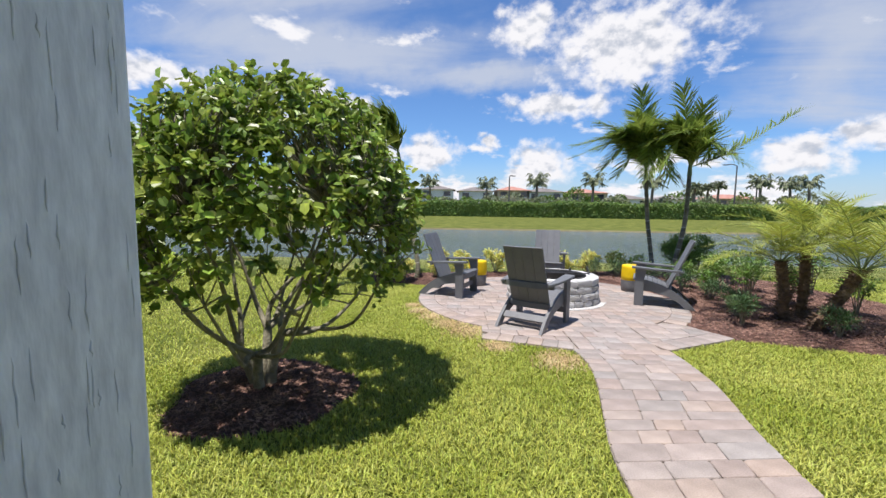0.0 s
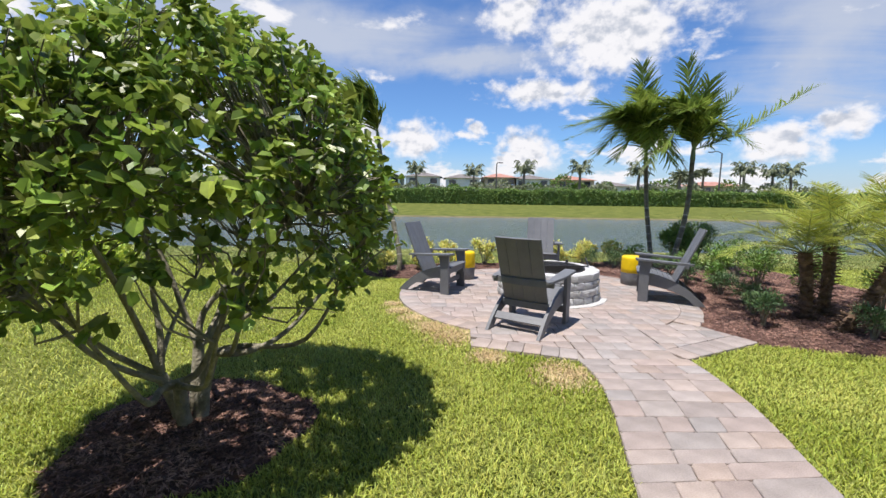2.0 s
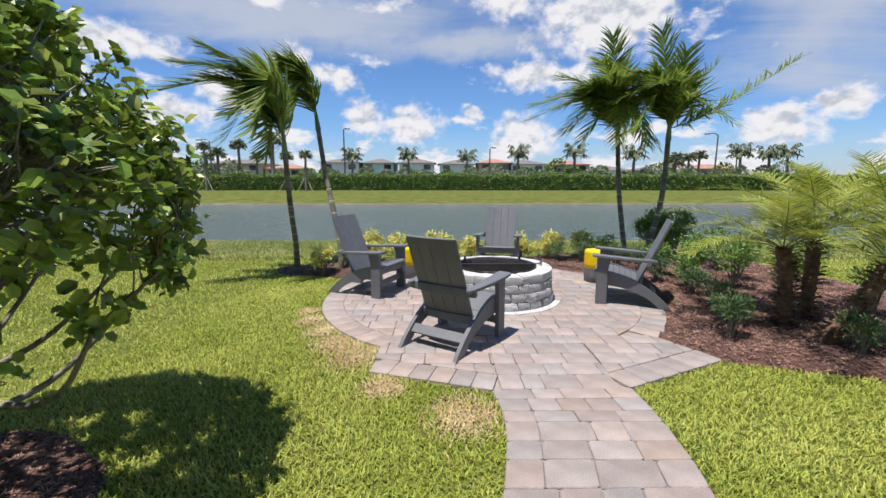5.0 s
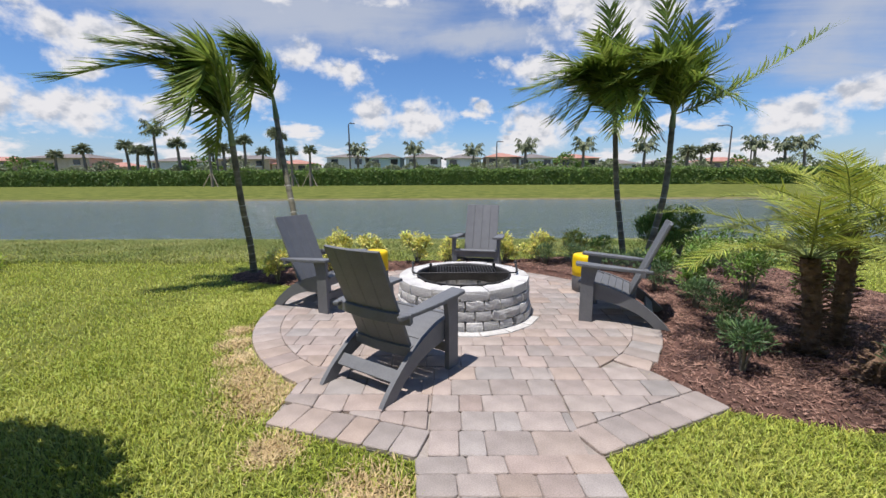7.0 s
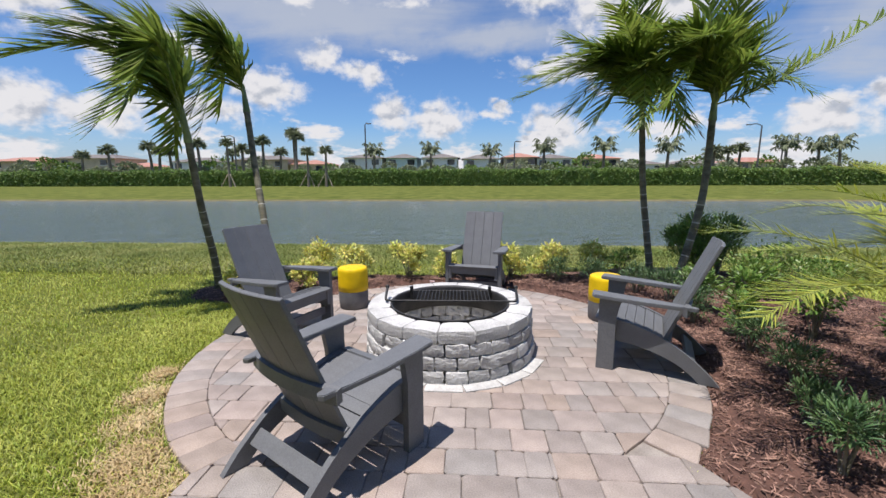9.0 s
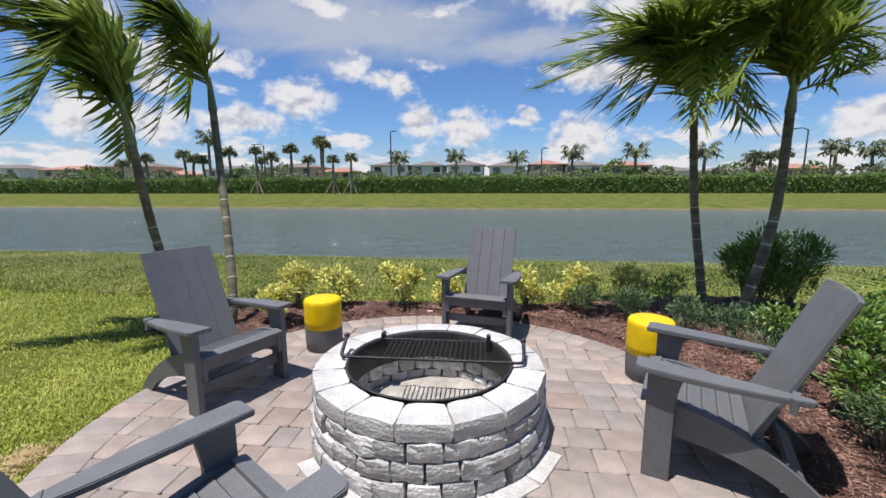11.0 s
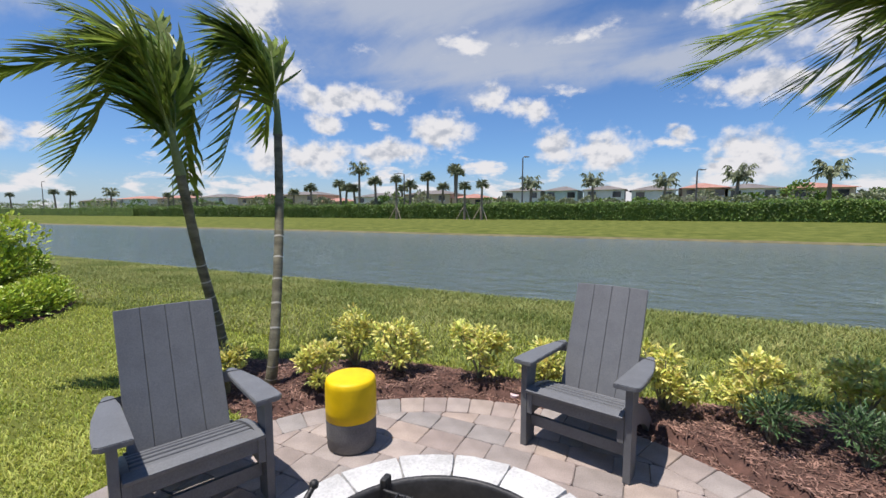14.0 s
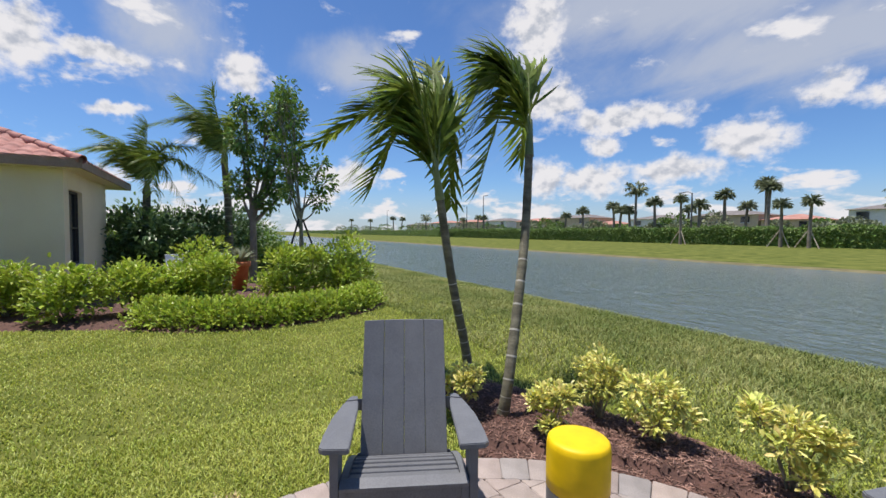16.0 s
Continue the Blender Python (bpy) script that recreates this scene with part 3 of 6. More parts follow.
def scatter(n, x0, x1, y0, y1, near, far):
    x, y = rng.uniform(x0, x1, n), rng.uniform(y0, y1, n)
    d = np.full(n, 99.0)
    for k in range(len(walk_line) - 1):
        p, q = walk_line[k], walk_line[k + 1]
        e = q - p
        t = np.clip(((x - p[0]) * e[0] + (y - p[1]) * e[1]) / (e @ e), 0, 1)
        d = np.minimum(d, np.hypot(x - p[0] - t * e[0], y - p[1] - t * e[1]))
    ok = (d >= near) & (d < far) & ~off_lawn(x, y)
    return x[ok], y[ok]


DRY = [(-1.32, -1.76, 0.23), (-1.54, -1.5, 0.18), (-1.76, -1.2, 0.14), (-1.94, -0.92, 0.13), (-2.06, -0.62, 0.10), (-0.5, -2.62, 0.2), (-1.05, -2.28, 0.13)]


def dryness(x, y):
    r = np.zeros(len(x))
    for cx, cy, s in DRY:
        r = np.maximum(r, np.exp(-((x - cx) ** 2 + (y - cy) ** 2) / (s * s)))
    return r


gx1, gy1 = scatter(620000, -5.2, 3.6, -6.6, 3.0, 0.0, 3.6)
dr = rng.uniform(size=len(gx1)) < 0.6 * dryness(gx1, gy1)
grass("lawn_grass", gx1[~dr], gy1[~dr], 0.042, 0.0034, blade_mat, "short bright green lawn grass")
grass("dry_grass", gx1[dr], gy1[dr], 0.03, 0.003, dry_blade, "dry straw-coloured grass along the paving edge")
dx_, dy_ = [], []
for cx_, cy_, s_ in DRY:
    dx_.append(rng.normal(cx_, s_ * 0.55, int(9000 * s_)))
    dy_.append(rng.normal(cy_, s_ * 0.55, int(9000 * s_)))
dx_, dy_ = np.concatenate(dx_), np.concatenate(dy_)
ok_ = ~off_lawn(dx_, dy_)
grass("dry_grass", dx_[ok_], dy_[ok_], 0.045, 0.0042, dry_blade, "dry straw-coloured grass along the paving edge")
gx2, gy2 = scatter(430000, -13, 9, -8, 4.2, 3.6, 14.0)
grass("lawn_grass", gx2, gy2, 0.042, 0.005, blade_mat, "short bright green lawn grass")
gx3, gy3 = scatter(170000, -26, 16, 2.4, SHORE_NEAR + 0.1, 0.0, 30.0)
grass("bank_grass", gx3, gy3, 0.085, 0.007, rough_blade, "longer rough grass on the lake bank")


# ---- patio and path ----
def paver_piece(name, poly, parent, top=0.0, depth=0.06, gap=0.0014, bevel=0.006):
    """One paver: its outline, drawn in by the joint, with a chamfered upper edge."""
    if len(poly) <= 6:
        cut = []
        for k in range(len(poly)):
            a, b, c_ = (np.array(poly[(k + o) % len(poly)]) for o in (-1, 0, 1))
            for e in (a, c_):
                l = np.linalg.norm(e - b) + 1e-9
                cut.append(b + (e - b) / l * min(l * 0.3, random.uniform(0.006, 0.018)) + np.array([random.uniform(-0.0025, 0.0025), random.uniform(-0.0025, 0.0025)]))
        poly = cut
    P = np.array(poly)
    c = P.mean(0)
    r = np.linalg.norm(P - c, axis=1)[:, None]
    outer = c + (P - c) * (1 - gap / np.maximum(r, 0.02))
    inner = c + (P - c) * (1 - (gap + bevel) / np.maximum(r, 0.02))
    n = len(P)
    V = [(*(p - c), -depth) for p in outer] + [(*(p - c), -bevel * 0.8) for p in outer] + [(*(p - c), 0) for p in inner]
    F = []
    for k in range(n):
        l = (k + 1) % n
        F += [(k, l, n + l, n + k), (n + k, n + l, 2 * n + l, 2 * n + k)]
    F.append(tuple(range(2 * n, 3 * n)))
    me = bpy.data.meshes.new(name)
    me.from_pydata(V, [], F)
    me.materials.append(paver_mat)
    m = pose(c[0], c[1], top + random.uniform(-0.002, 0.002), random.uniform(-0.25, 0.25), random.uniform(-0.25, 0.25), random.uniform(-0.5, 0.5))
    return part(name, me, parent, "", m)


def circle(r, n=72, c=PATIO):
    return [(c[0] + r * math.cos(2 * math.pi * k / n), c[1] + r * math.sin(2 * math.pi * k / n)) for k in range(n)]


def flat_sheet(name, poly, z, material):
    bm = bmesh.new()
    bm.faces.new([bm.verts.new((x, y, z)) for x, y in poly])
    bmesh.ops.triangulate(bm, faces=bm.faces)
    return new(name, bmmesh(name, bm, material))


def edge_angle(p):
    return math.atan2(p[1] - PATIO[1], p[0] - PATIO[0])


a_left, a_right = edge_angle(NECK_L), edge_angle(NECK_R)


# ---- fire pit ----
def stone_mesh(name, w_out, w_in, depth, h, material, seed, rough_amount=0.006, wear=0.955):
    """A wedge-shaped block with a rough face; y runs inwards."""
    bm = bmesh.new()
    block(bm, (1, 1, 1), Matrix(), 0)
    for v in bm.verts:
        w = w_out if v.co.y < 0 else w_in
        v.co = Vector((v.co.x * w, (v.co.y + 0.5) * depth, (v.co.z + 0.5) * h))
    bmesh.ops.subdivide_edges(bm, edges=bm.edges[:], cuts=2, use_grid_fill=True)
    cx = Vector((0, depth / 2, h / 2))
    for v in bm.verts:
        d = v.co - cx
        k = max(abs(d.x) / (w_out / 2), abs(d.y) / (depth / 2), abs(d.z) / (h / 2))
        edges = sum(abs(q) > 0.98 for q in (d.x / (w_in / 2), d.y / (depth / 2), d.z / (h / 2)))
        if edges >= 2:
            v.co = cx + d * (wear if edges == 2 else 2 * wear - 1)
        v.co += Vector(noise.noise_vector(v.co * 23 + Vector((seed * 7.3, 0, 0)))) * rough_amount
    return bmmesh(name, bm, material, False)


pit = thing("fire_pit", "round fire pit of pale grey stacked concrete blocks", "fire pit", pose(PIT[0], PIT[1], 0))
course_h = 0.095
body_meshes = [stone_mesh("block", 0.146 + 0.009 * k, 0.118, 0.19, course_h - 0.001, block_mat, k, 0.013, 0.945) for k in range(5)]
cap_meshes = [stone_mesh("cap_block", 0.266, 0.191, 0.185, 0.092, cap_mat, 10 + k, 0.006) for k in range(4)]
for row in range(3):
    for k in range(26):
        a = 2 * math.pi * (k + 0.5 * (row % 2)) / 26 + random.uniform(-0.015, 0.015)
        r = 0.685 - 0.01 * row + random.uniform(-0.008, 0.006)
        part("block", body_meshes[random.randrange(5)], pit, "",
             Matrix.Translation((r * math.cos(a), r * math.sin(a), row * course_h)) @ pose(0, 0, 0, 0, random.uniform(-1, 1), math.degrees(a) + 90 + random.uniform(-2, 2)))
for k in range(16):
    a = 2 * math.pi * (k + 0.3) / 16
    part("cap_block", cap_meshes[k % 4], pit, "pale cap block",
         Matrix.Translation((0.657 * math.cos(a), 0.657 * math.sin(a), 3 * course_h)) @ pose(0, 0, 0, random.uniform(-0.6, 0.6), random.uniform(-0.6, 0.6), math.degrees(a) + 90))
# steel liner: a band with a rolled rim
prof = [(0.462, 0.20), (0.462, 0.375), (0.466, 0.388), (0.480, 0.392), (0.482, 0.386), (0.471, 0.38), (0.470, 0.20)]
V, F = [], []
for k in range(64):
    a = 2 * math.pi * k / 64
    V += [(r * math.cos(a), r * math.sin(a), z) for r, z in prof]
for k in range(64):
    for l in range(len(prof)):
        p, q = k * len(prof) + l, k * len(prof) + (l + 1) % len(prof)
        F.append((p, q, (q + len(prof)) % len(V), (p + len(prof)) % len(V)))
part("steel_liner", npmesh("steel_liner", V, F, ring_mat, True), pit, "dark steel liner ring")
V = [(0, 0, 0.045)]
for i, r in enumerate(np.linspace(0.06, 0.53, 9)):
    V += [(r * math.cos(2 * math.pi * k / 40), r * math.sin(2 * math.pi * k / 40), 0.04 + 0.02 * noise.noise((r * 9 * math.cos(k / 6.4), r * 9 * math.sin(k / 6.4), 1))) for k in range(40)]
bm = bmesh.new()
vs = [bm.verts.new(v) for v in V]
for k in range(40):
    bm.faces.new((vs[0], vs[1 + k], vs[1 + (k + 1) % 40]))
    for i in range(8):
        o = 1 + i * 40
        bm.faces.new((vs[o + k], vs[o + 40 + k], vs[o + 40 + (k + 1) % 40], vs[o + (k + 1) % 40]))
part("ash_bed", bmmesh("ash_bed", bm, ash_mat, True), pit, "pale sand and ash")

# cooking grate with swing handles
grate = thing("cooking_grate", "black steel cooking grate with two upturned handles on the fire pit", "grate", pose(PIT[0], PIT[1] + 0.03, 0.398, 0, 0, 1.5))


def rod(name, pts, r, parent, material=black_steel, sides=8, n=None, label=""):
    V, F = tube(bent(pts, n or max(2, 6 * (len(pts) - 1))) if len(pts) > 2 else pts, r, sides)
    return part(name, npmesh(name, V, F, material, True), parent, label)


rod("front_rod", [(-0.5, -0.07, 0), (0.52, -0.07, 0)], 0.0085, grate)
rod("back_rod", [(-0.335, 0.235, 0), (0.335, 0.235, 0)], 0.006, grate)
for x in np.linspace(-0.27, 0.325, 21):
    rod("grate_bar", [(x, -0.07, 0.004), (x, 0.24, 0.004)], 0.0042, grate, sides=6)
for s in (-0.5, 0.52):
    h = rod("handle", [(s, -0.07, 0), (s * 1.04, -0.055, 0.012), (s * 1.05, 0.02, 0.05), (s * 1.05, 0.06, 0.075)], 0.011, grate, n=12)
    bm = bmesh.new()
    bmesh.ops.create_uvsphere(bm, u_segments=10, v_segments=8, radius=0.018, matrix=Matrix.Translation((s * 1.05, 0.065, 0.08)))
    part("knob", bmmesh("knob", bm, black_steel, True), h)
for s in (-0.345, 0.345):
    part("hinge_lug", box_mesh("hinge_lug", (0.028, 0.05, 0.11), black_steel, 0.008, Matrix.Translation((s, 0.265, -0.02))), grate)


# ---- chairs ----
def side_outline():
    """The curved side board, seen from the side: y, z."""
    top = bent([(0.0, 0.375), (-0.14, 0.372), (-0.34, 0.315), (-0.52, 0.225), (-0.68, 0.10), (-0.775, 0.0)], 18)
    bottom = bent([(-0.655, 0.0), (-0.56, 0.085), (-0.42, 0.155), (-0.26, 0.20), (-0.13, 0.215), (-0.115, 0.22)], 14)
    return [tuple(p) for p in top] + [tuple(p) for p in bottom] + [(0.0, 0.22)]


def plate(outline, x0, x1, material, name, bevel=0.003):
    """A flat board cut to an outline in y, z and as thick as x0 to x1."""
    bm = bmesh.new()
    f = bm.faces.new([bm.verts.new((x0, y, z)) for y, z in outline])
    r = bmesh.ops.extrude_face_region(bm, geom=[f])
    for v in r["geom"]:
        if isinstance(v, bmesh.types.BMVert):
            v.co.x = x1
    es = [e for e in bm.edges if len(e.link_faces) == 2 and e.calc_face_angle(0) > 1.2]
    bmesh.ops.bevel(bm, geom=es, offset=bevel, segments=1, affect='EDGES')
    return bmmesh(name, bm, material)


def arm_mesh(side):
    """The arm board: a broad front with a rounded outer corner, narrowing behind."""
    xo, xi = 0.365, 0.235
    pts = [(xi, 0.055), (xo - 0.02, 0.05), (xo, 0.03), (xo + 0.004, -0.1), (xo - 0.004, -0.3), (xo - 0.03, -0.48), (xo - 0.055, -0.60), (xo - 0.075, -0.615), (xo - 0.10, -0.60), (xi + 0.012, -0.42), (xi + 0.006, -0.2)]
    bm = bmesh.new()
    f = bm.faces.new([bm.verts.new((side * x, y, 0)) for x, y in pts])
    r = bmesh.ops.extrude_face_region(bm, geom=[f])
    for v in r["geom"]:
        if isinstance(v, bmesh.types.BMVert):
            v.co.z = 0.026
    for v in bm.verts:
        v.co.z += 0.535 + 0.055 * v.co.y - 0.02 * max(0.0, 0.1 - abs(v.co.y + 0.05))
    bmesh.ops.recalc_face_normals(bm, faces=bm.faces)
    es = [e for e in bm.edges if len(e.link_faces) == 2 and e.calc_face_angle(0) > 1.0]
    bmesh.ops.bevel(bm, geom=es, offset=0.004, segments=2, affect='EDGES')
    return bmmesh("arm", bm, chair_mat)


def back_point(x, s):
    """A point of the backrest: s runs from its foot to its top; it is hollow across."""
    y = -0.40 - 0.30 * s - 0.55 * (0.055 - x * x) * (0.75 + 0.25 * s) * 0.9
    z = 0.215 + 0.73 * s
    return Vector((x, y, z))


def build_chair(m):
    c = thing("adirondack_chair", "grey slatted modern adirondack chair on the paved patio", "chair", m, "chairs round the fire pit")
    for side in (-1, 1):
        part("side_rail", plate(side_outline(), side * 0.252, side * 0.285, chair_mat, "side_rail"), c)
        leg = [(0.0, 0.0), (0.0, 0.527), (-0.15, 0.525), (-0.135, 0.48), (-0.118, 0.38), (-0.118, 0.0)]
        part("leg", plate(leg, side * 0.288, side * 0.325, chair_mat, "leg"), c)
        part("arm", arm_mesh(side), c)
    # seat slats follow the side rails
    for k in range(7):
        s = k / 6
        y = -0.005 - 0.385 * s
        z = 0.392 - 0.02 * math.cos(s * 3.1) - 0.135 * s ** 1.35
        tilt = math.degrees(math.atan2(0.135 * 1.35 * s ** 0.35, 0.385)) if k else -12
        part("seat_slat", box_mesh("seat_slat", (0.50 if k else 0.565, 0.0636, 0.02), chair_mat, 0.004), c, "", pose(0, y, z, tilt, 0, 0))
    part("apron", box_mesh("apron", (0.57, 0.024, 0.085), chair_mat, 0.003), c, "", pose(0, -0.02, 0.32))
    part("front_stretcher", box_mesh("front_stretcher", (0.572, 0.024, 0.07), chair_mat, 0.003), c, "", pose(0, -0.075, 0.15))
    part("rear_stretcher", box_mesh("rear_stretcher", (0.50, 0.085, 0.022), chair_mat, 0.003), c, "", pose(0, -0.60, 0.125, 42))
    # four back boards
    for k in range(4):
        x0, x1 = -0.235 + 0.118 * k + 0.0006, -0.235 + 0.118 * (k + 1) - 0.0006
        bm = bmesh.new()
        rows = []
        for s in np.linspace(0, 1, 7):
            fr = [back_point(x, s) for x in np.linspace(x0, x1, 4)]
            rows.append([bm.verts.new(p) for p in fr] + [bm.verts.new(p + Vector((0, -0.02, -0.008))) for p in fr[::-1]])
        for a, b in zip(rows, rows[1:]):
            for l in range(8):
                bm.faces.new((a[l], a[(l + 1) % 8], b[(l + 1) % 8], b[l]))
        bm.faces.new(rows[0][::-1])
        bm.faces.new(rows[-1])
        bmesh.ops.recalc_face_normals(bm, faces=bm.faces)
        es = [e for e in bm.edges if len(e.link_faces) == 2 and e.calc_face_angle(0) > 1.0]
        bmesh.ops.bevel(bm, geom=es, offset=0.003, segments=1, affect='EDGES')
        part("back_board", bmmesh("back_board", bm, chair_mat), c)
    # curved braces behind the back, at the arms and at the seat
    for name, s, half, back in (("arm_brace", 0.40, 0.325, 0.022), ("seat_brace", 0.05, 0.252, 0.022)):
        bm = bmesh.new()
        rows = []
        for x in np.linspace(-half, half, 15):
            xc = max(-0.235, min(0.235, x))
            p = back_point(xc, s) + Vector((x - xc, -back, 0))
            p.y += 0.25 * max(0, abs(x) - 0.235)
            rows.append([bm.verts.new(p + Vector((0, dy, dz))) for dy, dz in ((0, -0.035), (0, 0.03), (-0.028, 0.02), (-0.028, -0.045))])
        for a, b in zip(rows, rows[1:]):
            for l in range(4):
                bm.faces.new((a[l], a[(l + 1) % 4], b[(l + 1) % 4], b[l]))
        bm.faces.new(rows[0])
        bm.faces.new(rows[-1])
        bmesh.ops.recalc_face_normals(bm, faces=bm.faces)
        part(name, bmmesh(name, bm, chair_mat), c)
    return c


def facing(x, y, fx, fy):
    return pose(x, y, 0, 0, 0, math.degrees(math.atan2(fy, fx)) - 90)


chair = build_chair(facing(-0.35, -1.13, 0.55, 0.835))
for x, y, fx, fy in ((-1.248, 0.105, 0.92, -0.39), (0.20, 1.36, -0.22, -0.975), (1.22, -0.07, -0.917, 0.40)):
    copy_thing(chair, facing(x, y, fx, fy))


# ---- drum stools ----
def build_stool(m):
    s = thing("drum_stool", "round drum stool, glossy yellow over bare grey concrete", "stool", m, "stools on the patio")

    def drum(profile):
        V, F = [], []
        k_ = 40
        for r, z in profile:
            V += [(r * math.cos(2 * math.pi * k / k_), r * math.sin(2 * math.pi * k / k_), z) for k in range(k_)]
        n = len(profile)
        F = [(i * k_ + k, i * k_ + (k + 1) % k_, (i + 1) * k_ + (k + 1) % k_, (i + 1) * k_ + k) for i in range(n - 1) for k in range(k_)]
        return V, F
    V, F = drum([(0.0, 0.0), (0.14, 0.0), (0.15, 0.01), (0.155, 0.10), (0.156, 0.195)])
    part("lower_drum", npmesh("lower_drum", V, F, stool_grey, True), s, "bare grey concrete band")
    V, F = drum([(0.150, 0.19), (0.157, 0.192), (0.158, 0.25), (0.157, 0.40), (0.152, 0.428), (0.142, 0.438), (0.10, 0.441), (0.0, 0.442)])
    part("upper_drum", npmesh("upper_drum", V, F, yellow_mat, True), s, "glossy yellow glazed band and top")
    return s


stool = build_stool(pose(-1.09, 0.99, 0))
copy_thing(stool, pose(1.49, 0.72, 0, 0, 0, 40))


# ---- the round clipped shrub ----
def round_shrub():
    bx, by = -2.92, -3.36
    t = thing("round_shrub_tree", "large shrub clipped to a dome, glossy leaves on several bare stems", "tree", pose(bx, by, 0))
    C, Rx, Rz = np.array([0.13, 0.03, 1.22]), 1.06, 1.06
    twigs = []
    limbs = []
    for k in range(4):
        a = 2 * math.pi * (k + 0.15) / 4 + rng.uniform(-0.2, 0.2)
        foot = np.array([0.06 * math.cos(a), 0.06 * math.sin(a), -0.05])
        fork = np.array([0.15 * math.cos(a), 0.15 * math.sin(a), rng.uniform(0.25, 0.42)])
        main = bent([foot, foot * 0.6 + fork * 0.4 + rng.normal(size=3) * 0.015, fork], 9)
        V, F = tube(main, np.linspace(0.046, 0.032, 9), 9)
        part("stem", npmesh("stem", V, F, bark, True), t, "grey-brown bare stem")
        for q in range(4):
            b = a + (q - 1.5) * 0.62 + rng.uniform(-0.2, 0.2)
            sp = rng.uniform(0.45, 0.85) if q % 2 else rng.uniform(0.75, 0.98)
            tip = C * (1, 1, 0) + np.array([sp * math.cos(b), sp * math.sin(b), rng.uniform(0.72, 1.0) if sp > 0.72 else rng.uniform(1.1, 1.7)])
            knee = fork * 0.45 + tip * 0.55 + np.array([0, 0, -0.12 if sp > 0.72 else 0.05]) + rng.normal(size=3) * 0.05
            line = bent([fork, fork * 0.7 + knee * 0.3 + rng.normal(size=3) * 0.045, knee, tip], 14)
            V, F = tube(line, np.linspace(0.024, 0.008, 14), 7)
            part("limb", npmesh("limb", V, F, bark, True), t)
            limbs.append(line)
    # leaf rosettes sit on twigs that spring from the limbs
    n = 2050
    d = unit(n)
    d = d[d[:, 2] > -0.5]
    lump = np.array([noise.noise(Vector(v) * 3.1) + 0.5 * noise.noise(Vector(v) * 7) for v in d])
    gap = np.array([noise.noise(Vector(v) * 2.6 + Vector((5, 2, 1))) for v in d])
    keep = ((gap > -0.22) | (rng.uniform(size=len(d)) < 0.45)) & ((d[:, 2] > 0.0) | (rng.uniform(size=len(d)) < 0.6 + 0.6 * d[:, 2]))
    d, lump = d[keep], lump[keep]
    r = (1 - np.abs(rng.normal(size=len(d))) * 0.11) * (1 + 0.05 * lump)
    Q = C + d * r[:, None] * np.array([Rx, Rx, Rz])
    rim = np.clip(np.hypot(Q[:, 0] - C[0], Q[:, 1] - C[1]) / Rx, 0, 1)
    Q[:, 2] = np.maximum(Q[:, 2], 0.98 - 0.40 * rim ** 2 + 0.22 * rng.uniform(size=len(Q)) + 0.2 * lump)
    joints = np.vstack([l[6:] for l in limbs])
    for i in range(len(Q)):
        j = joints[np.argmin(((joints - Q[i] * 0.9 - C * 0.1) ** 2).sum(1) + rng.uniform(0, 0.06, len(joints)))]
        mid = (j + Q[i]) / 2 + rng.normal(size=3) * 0.05 + (0, 0, 0.04)
        twigs.append(tube(bent([j, mid, Q[i]], 5), np.linspace(0.007, 0.0025, 5), 4))
    V, F = joined(twigs)
    part("twig_work", npmesh("twig_work", V, F, bark, True), t)["kind"] = "stuff"
    m = 10
    out = np.repeat(d, m, 0)
    P = np.repeat(Q, m, 0) + unit(len(out)) * rng.uniform(0, 0.075, len(out))[:, None] - out * rng.uniform(0, 0.06, len(out))[:, None]
    D = out * 0.45 + unit(len(out)) * 0.85 + (0, 0, 0.1)
    U = out * 0.7 + (0, 0, 0.7) + unit(len(out)) * 0.45
    L = rng.uniform(0.04, 0.078, len(out))
    part("crown", leaf_mesh("crown", P, D, U, L, L * rng.uniform(0.62, 0.8, len(out)), glossy_leaf), t, "dense dome of glossy green leaves")
    return t


round_shrub()


